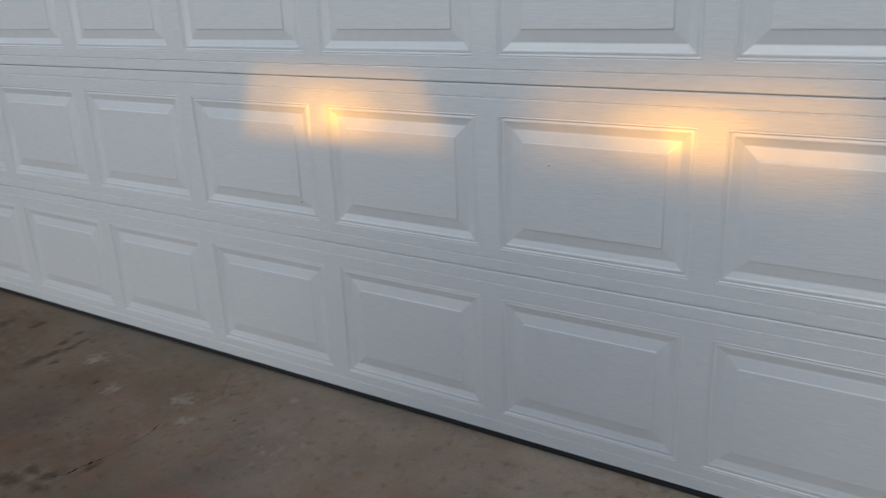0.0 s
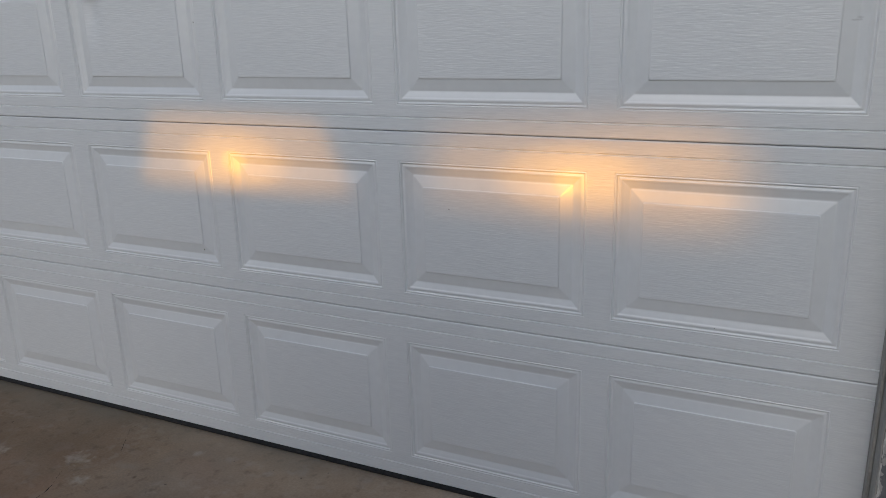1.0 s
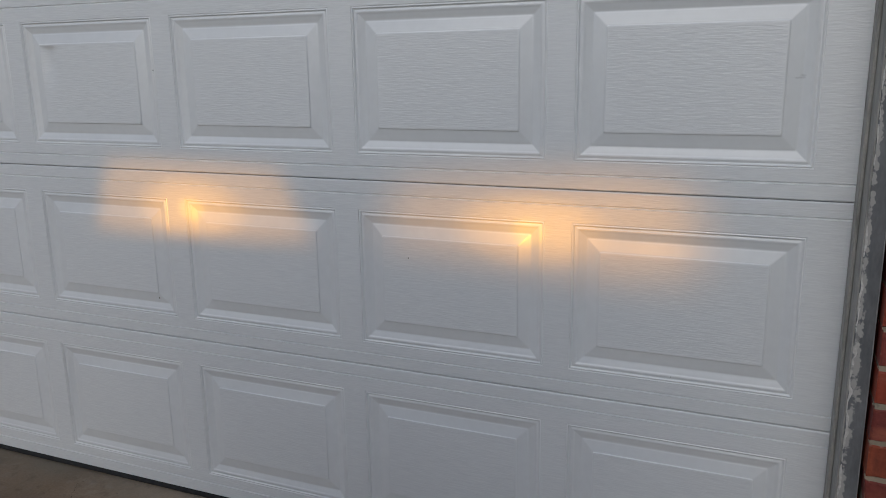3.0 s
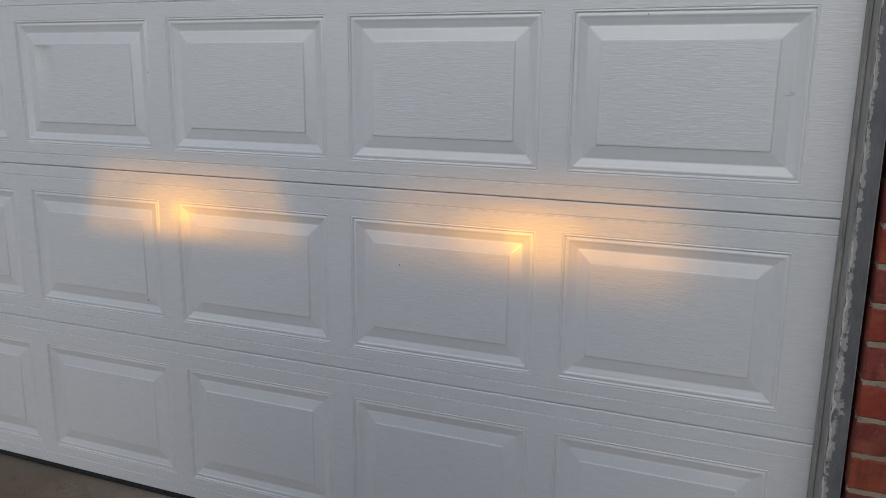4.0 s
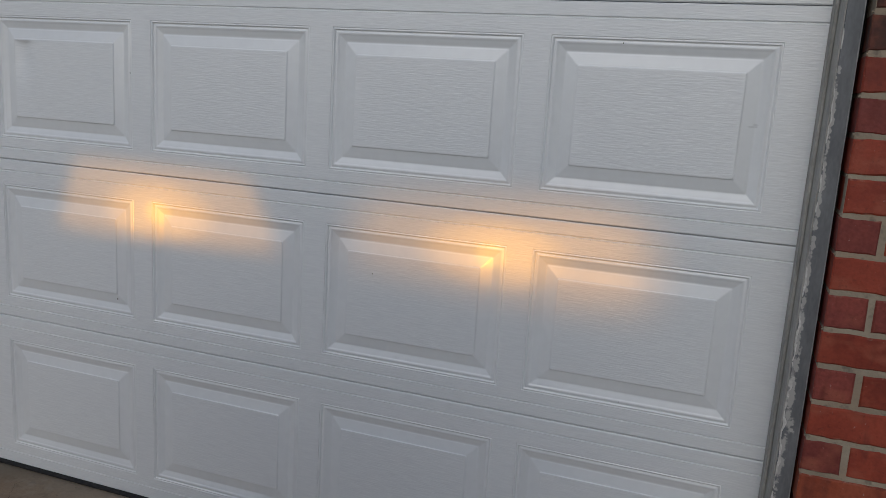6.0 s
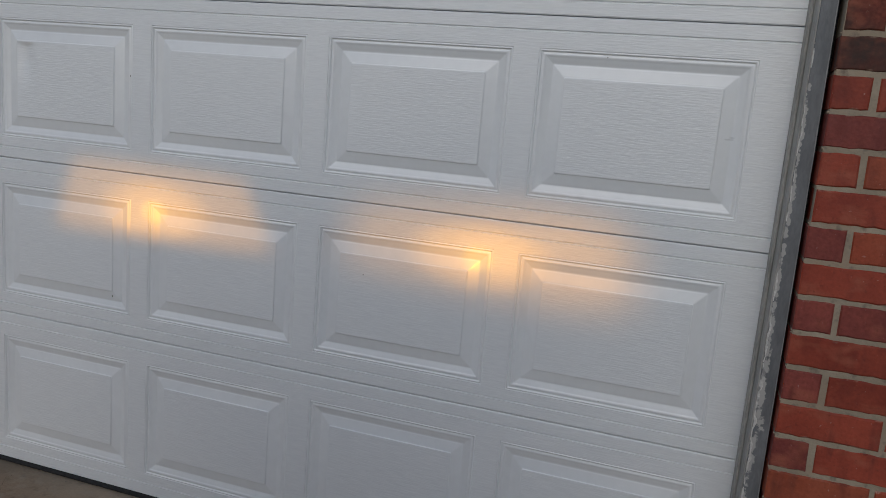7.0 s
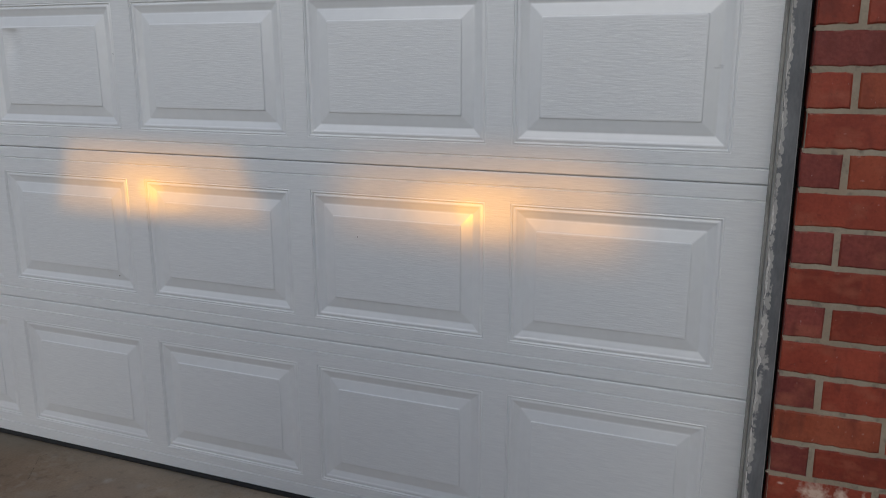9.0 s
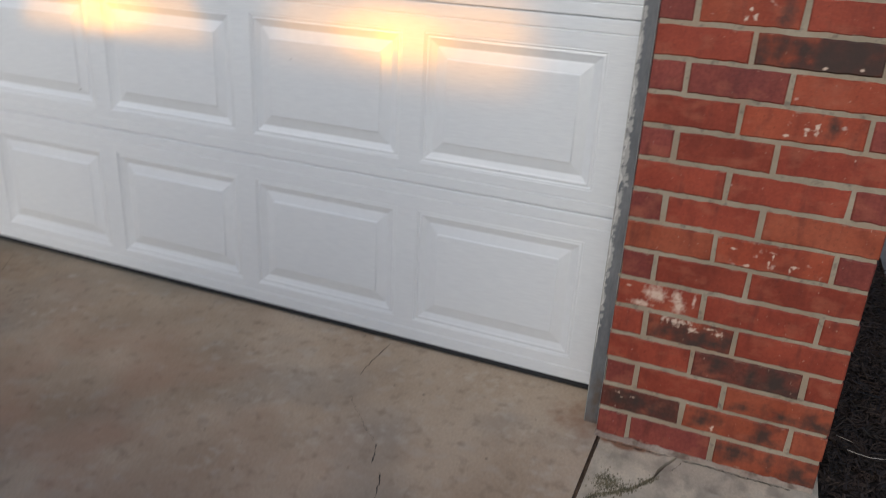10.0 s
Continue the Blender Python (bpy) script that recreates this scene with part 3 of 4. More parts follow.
for tone in BRICKS:
    BRICKS[tone].node_tree.nodes["Principled BSDF"].inputs["Specular IOR Level"].default_value = 0.25
    overlay(BRICKS[tone], (0.13, 0.027, 0.018), noise_mask(16, 0.52, 0.72, 0.55, detail=4, stretch=(1.6, 1, 0.8), offset=(7, 0, 3)))
    overlay(BRICKS[tone], (0.36, 0.24, 0.17), course_mask(0.08, 0.20, 45, 0.55, 0.68, 0.6))
    overlay(BRICKS[tone], (0.36, 0.115, 0.066), noise_mask(21, 0.53, 0.76, 0.6, detail=6, stretch=(0.8, 1, 1.4), offset=(2, 0, 8)))
for tone in BRICKS:
    overlay(BRICKS[tone], (0.07, 0.022, 0.016), noise_mask(130, 0.62, 0.72, 0.3, detail=4, offset=(1, 3, 9)))
    overlay(BRICKS[tone], (0.09, 0.022, 0.018), course_mask(0.07, 0.22, 70, 0.53, 0.66, 0.55))
for tone in BRICKS:
    overlay(BRICKS[tone], (0.48, 0.33, 0.25), noise_mask(105, 0.69, 0.76, 0.5, detail=3, stretch=(1, 1, 0.7), offset=(6, 5, 1)))
    overlay(BRICKS[tone], (0.10, 0.03, 0.024), noise_mask(15, 0.58, 0.75, 0.5, detail=5, stretch=(2.2, 1, 0.5), offset=(11, 2, 5)))
overlay(BRICKS["flashed"], (0.05, 0.035, 0.03), noise_mask(14, 0.52, 0.66, 0.85, offset=(2, 1, 0)))
for tone in ("marked", "red", "orange", "dark", "flashed", "plum"):
    marked = tone == "marked"
    overlay(BRICKS[tone], (0.70, 0.55, 0.46), noise_mask(34 if marked else 60, 0.66 if marked else 0.73, 0.76 if marked else 0.80, 0.6, detail=5, offset=(1, 4, 2)))
CHALK, SOOT = (0.66, 0.50, 0.39), (0.045, 0.033, 0.028)
SPECIAL = {}  # bricks with marks of their own: (course, place in the course)
for place, tone, chalk, soot in (
        ((5, 0), "splashed", [(0.094, 0.046, 0.027, 0.019), (0.108, 0.038, 0.012, 0.012), (0.063, 0.012, 0.026, 0.008), (0.148, 0.048, 0.012, 0.016), (0.156, 0.024, 0.014, 0.022),
                              (0.150, 0.036, 0.020, 0.005), (0.190, 0.046, 0.004, 0.016), (0.026, 0.054, 0.007, 0.003)], []),
        ((4, 1), "flashed", [(0.070, 0.058, 0.050, 0.011), (0.112, 0.046, 0.015, 0.011), (0.175, 0.050, 0.016, 0.010), (0.155, 0.058, 0.02, 0.004)], [(0.07, 0.028, 0.05, 0.022), (0.16, 0.028, 0.05, 0.022)]),
        ((11, 1), "marked", [(0.135, 0.030, 0.009, 0.014), (0.155, 0.036, 0.008, 0.016), (0.095, 0.014, 0.014, 0.005)], [(0.185, 0.045, 0.010, 0.018)]),
        ((14, 1), "marked", [(0.115, 0.018, 0.007, 0.011), (0.098, 0.016, 0.006, 0.008), (0.105, 0.035, 0.005, 0.006)], [(0.175, 0.035, 0.012, 0.026)]),
        ((13, 1), "flashed", [(0.145, 0.008, 0.008, 0.004), (0.215, 0.012, 0.007, 0.004)], [(0.155, 0.034, 0.105, 0.050), (0.10, 0.034, 0.03, 0.03), (0.20, 0.034, 0.03, 0.03), (0.015, 0.034, 0.012, 0.028)]),
        ((7, 1), "marked", [(0.125, 0.050, 0.008, 0.004), (0.128, 0.040, 0.003, 0.010), (0.122, 0.020, 0.004, 0.014), (0.175, 0.024, 0.012, 0.005), (0.168, 0.014, 0.004, 0.009), (0.075, 0.008, 0.014, 0.004), (0.04, 0.045, 0.008, 0.003)], []),
        ((2, 2), "orange", [], [(0.05, 0.018, 0.030, 0.012), (0.13, 0.02, 0.035, 0.014), (0.22, 0.02, 0.03, 0.022)]),
        ((1, 1), "orange", [(0.075, 0.018, 0.007, 0.009)], [(0.050, 0.030, 0.030, 0.020), (0.20, 0.03, 0.025, 0.03)]),
        ((0, 2), "orange", [], [(0.040, 0.045, 0.035, 0.028), (0.13, 0.05, 0.014, 0.025), (0.21, 0.03, 0.035, 0.03)]),
        ((3, 1), "dark", [], [(0.06, 0.035, 0.02, 0.03), (0.14, 0.035, 0.015, 0.03), (0.2, 0.03, 0.03, 0.03)]),
        ((1, 0), "dark", [(0.045, 0.054, 0.010, 0.004), (0.085, 0.050, 0.008, 0.004), (0.055, 0.040, 0.006, 0.003)], [(0.10, 0.03, 0.06, 0.025)]),
        ((19, 0), "dark", [(0.16, 0.020, 0.010, 0.009)], [(0.09, 0.034, 0.08, 0.028)])):
    mat = BRICKS[tone].copy()
    mat.name = "brick_with_marks"
    if soot:
        overlay(mat, SOOT, patch_mask([(x, z, rx * 1.75, rz * 1.75) for x, z, rx, rz in soot], 28, 0.8, 0.9, 1.1))
    if place == (13, 1):
        overlay(mat, (0.055, 0.036, 0.030), patch_mask([(0.185, 0.034, 0.095, 0.12)], 30, 0.4, 0.8, 0.5))
    if chalk:
        size, ragged = (1.3, 0.42) if place == (5, 0) else (0.85, 1.05)
        overlay(mat, CHALK, patch_mask([(x, z, rx * size, rz * size) for x, z, rx, rz in chalk], 100, ragged, 0.88, 0.8))
    SPECIAL[place] = mat
for ob in pilaster.children:
    key = ob.get("place_in_wall")
    if key is not None and tuple(key) in SPECIAL:
        ob.material_slots[0].material = SPECIAL[tuple(key)]
overlay(DOOR_SMOOTH, (0.42, 0.43, 0.44), patch_mask([(-0.124, 1.357, 0.009, 0.005), (-0.13, 1.352, 0.016, 0.003)], 90, 0.5, 0.5, 0.8, world=True))
overlay(JAMB_GREY, (0.09, 0.095, 0.10), noise_mask(10, 0.5, 0.75, 0.6, stretch=(6, 6, 1)))
overlay(JAMB_GREY, (0.42, 0.41, 0.385), patch_mask([(0.013, 0.93, 0.005, 0.09), (0.016, 0.78, 0.008, 0.10), (0.015, 0.64, 0.0075, 0.08), (0.013, 0.52, 0.006, 0.08), (0.012, 1.07, 0.005, 0.09),
                                                  (0.0115, 1.22, 0.005, 0.09), (0.011, 1.40, 0.004, 0.10), (0.022, 0.72, 0.007, 0.03), (0.02, 0.88, 0.005, 0.02), (0.012, 0.38, 0.005, 0.06)], 75, 1.0, 0.9, 0.35, world=True))
overlay(JAMB_GREY, (0.115, 0.080, 0.055), patch_mask([(0.025, 0.0, 0.05, 0.10), (0.03, 0.07, 0.02, 0.10)], 35, 0.6, 0.75, 1.0, world=True))
overlay(JAMB_BEIGE, (0.20, 0.20, 0.18), noise_mask(12, 0.5, 0.7, 0.7, stretch=(6, 2, 1)))
overlay(FLAKE, (0.18, 0.18, 0.18), noise_mask(40, 0.56, 0.64, 0.8))


def ribbon(bm, pts, width, z, rng, wobble=0.0028, fray=0.97):
    """A thin jagged strip along a line on the ground, for a crack."""
    path = []
    for (x0, y0), (x1, y1) in zip(pts, pts[1:]):
        steps = max(2, int(math.hypot(x1 - x0, y1 - y0) / 0.007))
        for k in range(steps):
            u = k / steps
            path.append((x0 + (x1 - x0) * u + rng.uniform(-wobble, wobble), y0 + (y1 - y0) * u + rng.uniform(-wobble, wobble)))
    path.append(pts[-1])
    prev = None
    for i, (x, y) in enumerate(path):
        a, b = path[max(0, i - 1)], path[min(len(path) - 1, i + 1)]
        dx, dy = b[0] - a[0], b[1] - a[1]
        d = math.hypot(dx, dy) or 1
        w = width * (1 - fray * rng.random()) * (0.15 if i in (0, len(path) - 1) else 1) / 2
        pair = (bm.verts.new((x - dy / d * w, y + dx / d * w, z)), bm.verts.new((x + dy / d * w, y - dx / d * w, z)))
        if prev:
            bm.faces.new((prev[0], prev[1], pair[1], pair[0]))
        prev = pair


rng = random.Random(4)
for pts, w in (([(-2.345, -0.845), (-2.30, -0.80), (-2.276, -0.776)], 0.003), ([(-2.28, -0.78), (-2.272, -0.722), (-2.253, -0.672)], 0.009), ([(-2.27, -0.725), (-2.256, -0.70), (-2.25, -0.685)], 0.004),
               ([(-2.253, -0.672), (-2.248, -0.628), (-2.243, -0.59)], 0.0016), ([(-2.244, -0.60), (-2.241, -0.575), (-2.242, -0.55)], 0.0052), ([(-2.242, -0.55), (-2.243, -0.50)], 0.0026),
               ([(-2.243, -0.50), (-2.25, -0.475), (-2.259, -0.451)], 0.0046), ([(-2.262, -0.445), (-2.297, -0.383)], 0.0016),
               ([(-2.206, -0.222), (-2.256, -0.156)], 0.0036), ([(-2.258, -0.154), (-2.30, -0.09), (-2.29, -0.051)], 0.0017), ([(-0.676, -0.03), (-0.68, -0.141), (-0.676, -0.244)], 0.004),
               ([(-0.645, -0.36), (-0.62, -0.39), (-0.585, -0.423)], 0.003), ([(-0.47, -0.53), (-0.444, -0.612)], 0.005), ([(-0.585, -0.423), (-0.53, -0.48), (-0.47, -0.53)], 0.0016),
               ([(-0.42, -0.63), (-0.399, -0.647), (-0.376, -0.723), (-0.36, -0.85)], 0.004)):
    bm = bmesh.new()
    ribbon(bm, pts, w, 0.0008, rng)
    part("crack", bm, CRACK, driveway, "dark hairline crack in the concrete")

# ---- apron in two broken pieces, the joint beside it, moss ----
XA, XB = JOINT_X + 0.008, 0.625
crack_line = [(XA, -0.53), (0.105, -0.468), (0.149, -0.439), (0.165, -0.418), (0.181, -0.407), (0.204, -0.372), (0.214, -0.36), (0.231, -0.333),
              (0.238, -0.30), (0.25, -0.27), (0.262, -0.239), (0.272, -0.22), (0.28, -0.18)]


def build_apron():
    ap = tagged(empty("apron_slab", (0.34, -0.6, 0)), "pale concrete strip before the pilaster, cracked across", "concrete slab", kind="structure")
    inv = Matrix.Translation((-0.34, 0.6, 0))
    g = 0.0034
    jag = random.Random(5)
    far = [(XA, 0.02)] + [(x - g * 0.6 + jag.uniform(-0.003, 0.002), y + g + jag.uniform(-0.002, 0.004)) for x, y in crack_line] + [(0.28 - g, 0.02)]
    near = [(0.28 + g, 0.02)] + [(x + g * 0.6 + jag.uniform(-0.002, 0.003), y - g + jag.uniform(-0.004, 0.002)) for x, y in crack_line[::-1]] + [(XA, -1.7), (XB, -1.7), (XB, 0.02)]
    for k, outline in enumerate((far, near)):
        bm = bmesh.new()
        prism(bm, outline, -0.12, -0.0015 * k)
        p = part("slab_piece", bm, APRON, ap)
        p.matrix_parent_inverse = inv
    bm = bmesh.new()
    rows = []
    for k in range(241):
        y = -1.7 + 1.72 * k / 240
        lump = [-0.010 + 0.008 * noise.noise((x * 3, y * 34, 4.0)) + 0.006 * noise.noise((x * 7, y * 110, 1.0)) for x in range(5)]
        side = 0.003 * noise.noise((7.0, y * 40, 2.0)), 0.0035 * noise.noise((3.0, y * 46, 8.0))
        xs = [JOINT_X - 0.004 + min(0.0, side[0])] + [JOINT_X - 0.004 + 0.003 * i for i in (1, 2, 3)] + [XA + max(0.0, side[1])]
        rows.append([bm.verts.new((x, y, min(z, 0.0008) if 0 < i < 4 else max(z, 0.0006) if side[i // 4] else z)) for i, (x, z) in enumerate(zip(xs, lump))])
    for a, b in zip(rows, rows[1:]):
        for i in range(4):
            bm.faces.new((a[i], a[i + 1], b[i + 1], b[i]))
    p = part("joint_dirt", bm, JOINT_DIRT, ap, "brown dirt in the joint")
    p.matrix_parent_inverse = inv
    p = box_part("crack_bed", (XA + 0.002, -0.56, -0.10), (0.30, -0.1, -0.018), CRACK, ap, "dark dirt in the crack")
    p.matrix_parent_inverse = inv
    return ap


apron = build_apron()
rng = random.Random(21)
# two dark lines along the pilaster's foot, one branch off the crack
for pts, w in (([(0.085, -0.228), (0.17, -0.231), (0.26, -0.227)], 0.005), ([(0.29, -0.229), (0.37, -0.226), (0.45, -0.230), (0.56, -0.226)], 0.006), ([(0.286, -0.238), (0.277, -0.268), (0.262, -0.29)], 0.0022)):
    bm = bmesh.new()
    ribbon(bm, pts, w, 0.0009, rng, 0.003)
    p = part("crack", bm, CRACK, apron, "thin dark broken line on the slab")
    p.matrix_parent_inverse = Matrix.Translation((-0.34, 0.6, 0))

bm = bmesh.new()
rng = random.Random(8)
for k in range(1500):
    if k % 3 == 0:
        i, u = rng.randrange(0, 7), rng.random()
        x = crack_line[i][0] * (1 - u) + crack_line[i + 1][0] * u + rng.gauss(0, 0.006)
        y = crack_line[i][1] * (1 - u) + crack_line[i + 1][1] * u + rng.gauss(0.004, 0.007)
    else:
        x, y = rng.gauss(0.125, 0.017), rng.gauss(-0.408, 0.020)
    if x < XA + 0.004 or y > -0.225:
        continue
    r = rng.uniform(0.0010, 0.0029)
    bmesh.ops.create_icosphere(bm, subdivisions=1, radius=r, matrix=Matrix.LocRotScale((x, y, -0.0008), Euler((0, 0, rng.random() * 6)), (1.3, 1, rng.uniform(0.4, 0.8))))
tagged(part("moss", bm, MOSS), "patchy dull green moss along the slab's crack", "moss", kind="stuff")

# ---- planting bed with bark mulch, twigs, a walkway beyond ----
bm = bmesh.new()
prism(bm, [(XB, 7), (XB, -1.7), (0.93, -1.7), (0.93, 7)], -0.075, -0.035)
tagged(part("planting_bed", bm, SOIL), "dark soil of the narrow planting bed", "planting bed", kind="structure")

rng = random.Random(12)
verts, faces = [], []
for k in range(7500):
    x, y = rng.uniform(XB + 0.012, 0.925), rng.triangular(-1.65, 3.2, 0.3)
    if y > 0.05:
        x = max(x, 0.625)
    ln, wd, th = 0.012 + 0.06 * rng.random() ** 2, rng.uniform(0.003, 0.011), rng.uniform(0.0015, 0.005)
    m = pose(x, y, -0.032 + rng.random() * 0.026, rng.gauss(0, 22), rng.gauss(0, 22), rng.uniform(0, 360))
    base = len(verts)
    bend = rng.uniform(-0.3, 0.3) * ln
    for sx, sy, sz in ((-1, -1, -1), (1, -1, -1), (1, 1, -1), (-1, 1, -1), (-1, -1, 1), (1, -1, 1), (1, 1, 1), (-1, 1, 1)):
        taper = rng.uniform(0.35, 1.0)
        q = m @ Vector((sx * ln / 2, sy * wd / 2 * taper + (bend if sx > 0 else 0), sz * th / 2))
        verts.append(q[:])
    faces += [tuple(base + i for i in f) for f in ((3, 2, 1, 0), (4, 5, 6, 7), (0, 1, 5, 4), (1, 2, 6, 5), (2, 3, 7, 6), (3, 0, 4, 7))]
me = bpy.data.meshes.new("mulch")
me.from_pydata(verts, [], faces)
me.materials.append(MULCH)
tagged(new("mulch", me), "dark brown shredded bark mulch", "mulch", kind="stuff")

TWIG = material("twig_dry", ((0.38, 0.33, 0.27), (0.55, 0.50, 0.43)), rough=0.8, scale=30, bump=0.2)
LEAF = material("weed_leaf", ((0.05, 0.11, 0.03), (0.09, 0.17, 0.05)), rough=0.5, scale=30, grain=120, bump=0.2)
WALKWAY = material("walkway_concrete", ((0.17, 0.155, 0.135), (0.24, 0.22, 0.195)), rough=0.85, scale=4, grain=110, grain_mix=0.2, bump=0.3)


def build_twig(pts, r):
    """A dry twig through the given places."""
    bm = bmesh.new()
    rings = []
    for i, p in enumerate(pts):
        rr = r * (1 - 0.6 * i / (len(pts) - 1))
        rings.append([bm.verts.new((p[0], p[1] + rr * math.cos(a), p[2] + rr * math.sin(a))) for a in (0, 1.57, 3.14, 4.71)])
    for a, b in zip(rings, rings[1:]):
        for i in range(4):
            bm.faces.new((a[i], a[(i + 1) % 4], b[(i + 1) % 4], b[i]))
    return tagged(part("twig", bm, TWIG), "thin pale dry twig lying on the mulch", "twig")


build_twig([(0.705, 0.035, 0.0), (0.73, 0.022, 0.004), (0.76, 0.018, 0.004), (0.80, 0.03, 0.003), (0.85, 0.05, 0.0)], 0.0012)
build_twig([(0.68, 0.10, 0.0), (0.70, 0.085, 0.003), (0.725, 0.08, 0.001)], 0.0009)

bm = bmesh.new()
prism(bm, [(0.935, 7), (0.935, -3), (2.1, -3), (2.1, 7)], -0.10, 0.0)
tagged(part("walkway", bm, WALKWAY), "grey concrete walkway beside the planting bed", "walkway", kind="structure")


def build_weed(x, y):
    w = tagged(empty("weed", (x, y, 0.0)), "small green weed growing in the mulch", "weed")
    rng = random.Random(3)
    for k in range(7):
        a, ln, up = k * 0.9 + rng.random(), rng.uniform(0.03, 0.055), rng.uniform(0.02, 0.06)
        bm = bmesh.new()
        left, mid, right = [], [], []
        for i in range(5):
            u = i / 4
            r, z, half = ln * u, up * math.sin(u * 2.2), 0.009 * math.sin(math.pi * min(0.97, 0.08 + u * 0.9))
            c, s = math.cos(a), math.sin(a)
            mid.append(bm.verts.new((r * c, r * s, z)))
            left.append(bm.verts.new((r * c - half * s, r * s + half * c, z + half * 0.4)))
            right.append(bm.verts.new((r * c + half * s, r * s - half * c, z + half * 0.4)))
        for i in range(4):
            bm.faces.new((left[i], left[i + 1], mid[i + 1], mid[i]))
            bm.faces.new((mid[i], mid[i + 1], right[i + 1], right[i]))
        part("leaf", bm, LEAF, w)
    return w


build_weed(0.952, 1.30)

# ---- mortar fillet along the pilaster's foot ----
bm = bmesh.new()
prev = None
for k in range(57):
    x = PX0 - 0.002 + 0.562 * k / 56
    w = 0.010 + 0.007 * noise.noise((x * 22, 0.4, 2.0)) + 0.004 * noise.noise((x * 90, 1.4, 2.0))
    h = 0.010 + 0.006 * noise.noise((x * 30, 5.0, 1.0))
    row = [bm.verts.new(p) for p in ((x, PY - w, -0.0005), (x, PY - w * 0.55, h * 0.45), (x, PY - 0.0008, h), (x, PY + 0.004, h))]
    if prev:
        for j in range(3):
            bm.faces.new((prev[j], row[j], row[j + 1], prev[j + 1]))
    prev = row
FILLET = material("fillet_mortar", ((0.24, 0.17, 0.13), (0.36, 0.30, 0.24)), rough=0.92, scale=16, grain=140, grain_mix=0.15, bump=0.5)
overlay(FILLET, (0.10, 0.07, 0.05), noise_mask(30, 0.55, 0.68, 0.7, offset=(3, 2, 1)))
fillet = part("mortar_fillet", bm, FILLET, pilaster, "rough mortar along the pilaster's foot")
fillet.matrix_parent_inverse = Matrix.Translation((-0.33, 0.05, 0))

# ---- mortar that squeezed out of the bed joints beside the jamb ----
bm = bmesh.new()
rng = random.Random(17)
for i in range(25):
    z = BED0 + i * COURSE
    if z > 2.1:
        break
    for k in range(3):
        r = rng.uniform(0.003, 0.0052)
        ball = bmesh.ops.create_icosphere(bm, subdivisions=2, radius=r, matrix=Matrix.LocRotScale((PX0 + 0.0055 - rng.uniform(0.0, 0.004) * (1.3 - 0.4 * z), PY + 0.006 + rng.uniform(0, 0.006), z + rng.uniform(-0.0025, 0.0025)), Euler((0, rng.uniform(-0.5, 0.5), 0)), (1.3, 0.8, 0.7)))
        for v in ball["verts"]:
            v.co += 0.0012 * Vector((noise.noise(v.co * 300), noise.noise(v.co * 300 + Vector((9, 0, 0))), noise.noise(v.co * 300 + Vector((0, 9, 0)))))
squeeze = part("mortar_lip", bm, MORTAR, pilaster, "rough mortar pressed out at the brick edges")
squeeze.matrix_parent_inverse = Matrix.Translation((-0.33, 0.05, 0))

# ---- peeling paint along the jamb's arris ----
def flake_strip(z0, z1, width, seed):
    """A ragged strip of old paint that wraps the jamb's edge."""
    bm = bmesh.new()
    n = int((z1 - z0) / 0.003)
    prev = None
    for i in range(n + 1):
        u, z = i / n, z0 + (z1 - z0) * i / n
        ends = min(1.0, 6 * u, 6 * (1 - u))
        w = width * ends * (0.75 + 1.1 * noise.noise((seed, 0.0, z * 38)) + 0.45 * noise.noise((seed, 3.0, z * 70)) + 0.15 * noise.noise((seed, 5.0, z * 150)) - 0.12)
        lead = max(0.0, 0.0045 * noise.noise((seed, 9.0, z * 30)) * ends)
        if w < 0.0006:
            prev = None
            continue
        y = JAMB_Y - 0.0006
        row = (bm.verts.new((JAMB_X0 + lead - 0.0008, y + 0.0005 + (0.004 if lead < 0.0006 else 0.0), z)), bm.verts.new((JAMB_X0 + lead - 0.0006, y, z)),
               bm.verts.new((JAMB_X0 + lead + w, y, z)), bm.verts.new((JAMB_X0 + lead + w, y + 0.0007, z)))
        if prev:
            for k in range(3):
                bm.faces.new((prev[k], prev[k + 1], row[k + 1], row[k]))
        prev = row
    part("paint_flake", bm, FLAKE, jamb, "pale flaking paint on the jamb's edge")


for k, (z0, z1, w) in enumerate(((1.50, 1.58, 0.0022), (1.30, 1.49, 0.003), (1.12, 1.31, 0.004), (1.00, 1.13, 0.005), (0.86, 1.0, 0.009), (0.70, 0.87, 0.012), (0.58, 0.71, 0.010),
                                 (0.46, 0.59, 0.008), (0.36, 0.46, 0.006), (0.22, 0.34, 0.005), (1.62, 1.68, 0.002))):
    flake_strip(z0, z1, w * 0.6, 1.7 * k + 0.3)

# ---- specks on the door ----
for x, z, r in ((-1.06, 0.882, 0.003), (-1.058, 0.876, 0.002), (-1.001, 0.73, 0.0022), (-0.581, 1.077, 0.0028), (-0.44, 1.527, 0.0016), (-1.879, 1.387, 0.0022),
                (-1.94, 0.68, 0.0025), (-0.36, 0.64, 0.0012)):
    bm = bmesh.new()
    bmesh.ops.create_icosphere(bm, subdivisions=1, radius=r, matrix=Matrix.LocRotScale((x, 0.0012, z), None, (0.8, 0.5, 1.2)))
    part("dirt_speck", bm, CRACK, door, "dark dirt speck on the door")

# ---- the vehicle whose amber lamps light the door; it stands behind the viewer ----
CAR_PAINT = material("vehicle_paint", ((0.045, 0.047, 0.05), (0.06, 0.062, 0.066)), rough=0.5, scale=2, grain=200, grain_mix=0.05, bump=0.0)
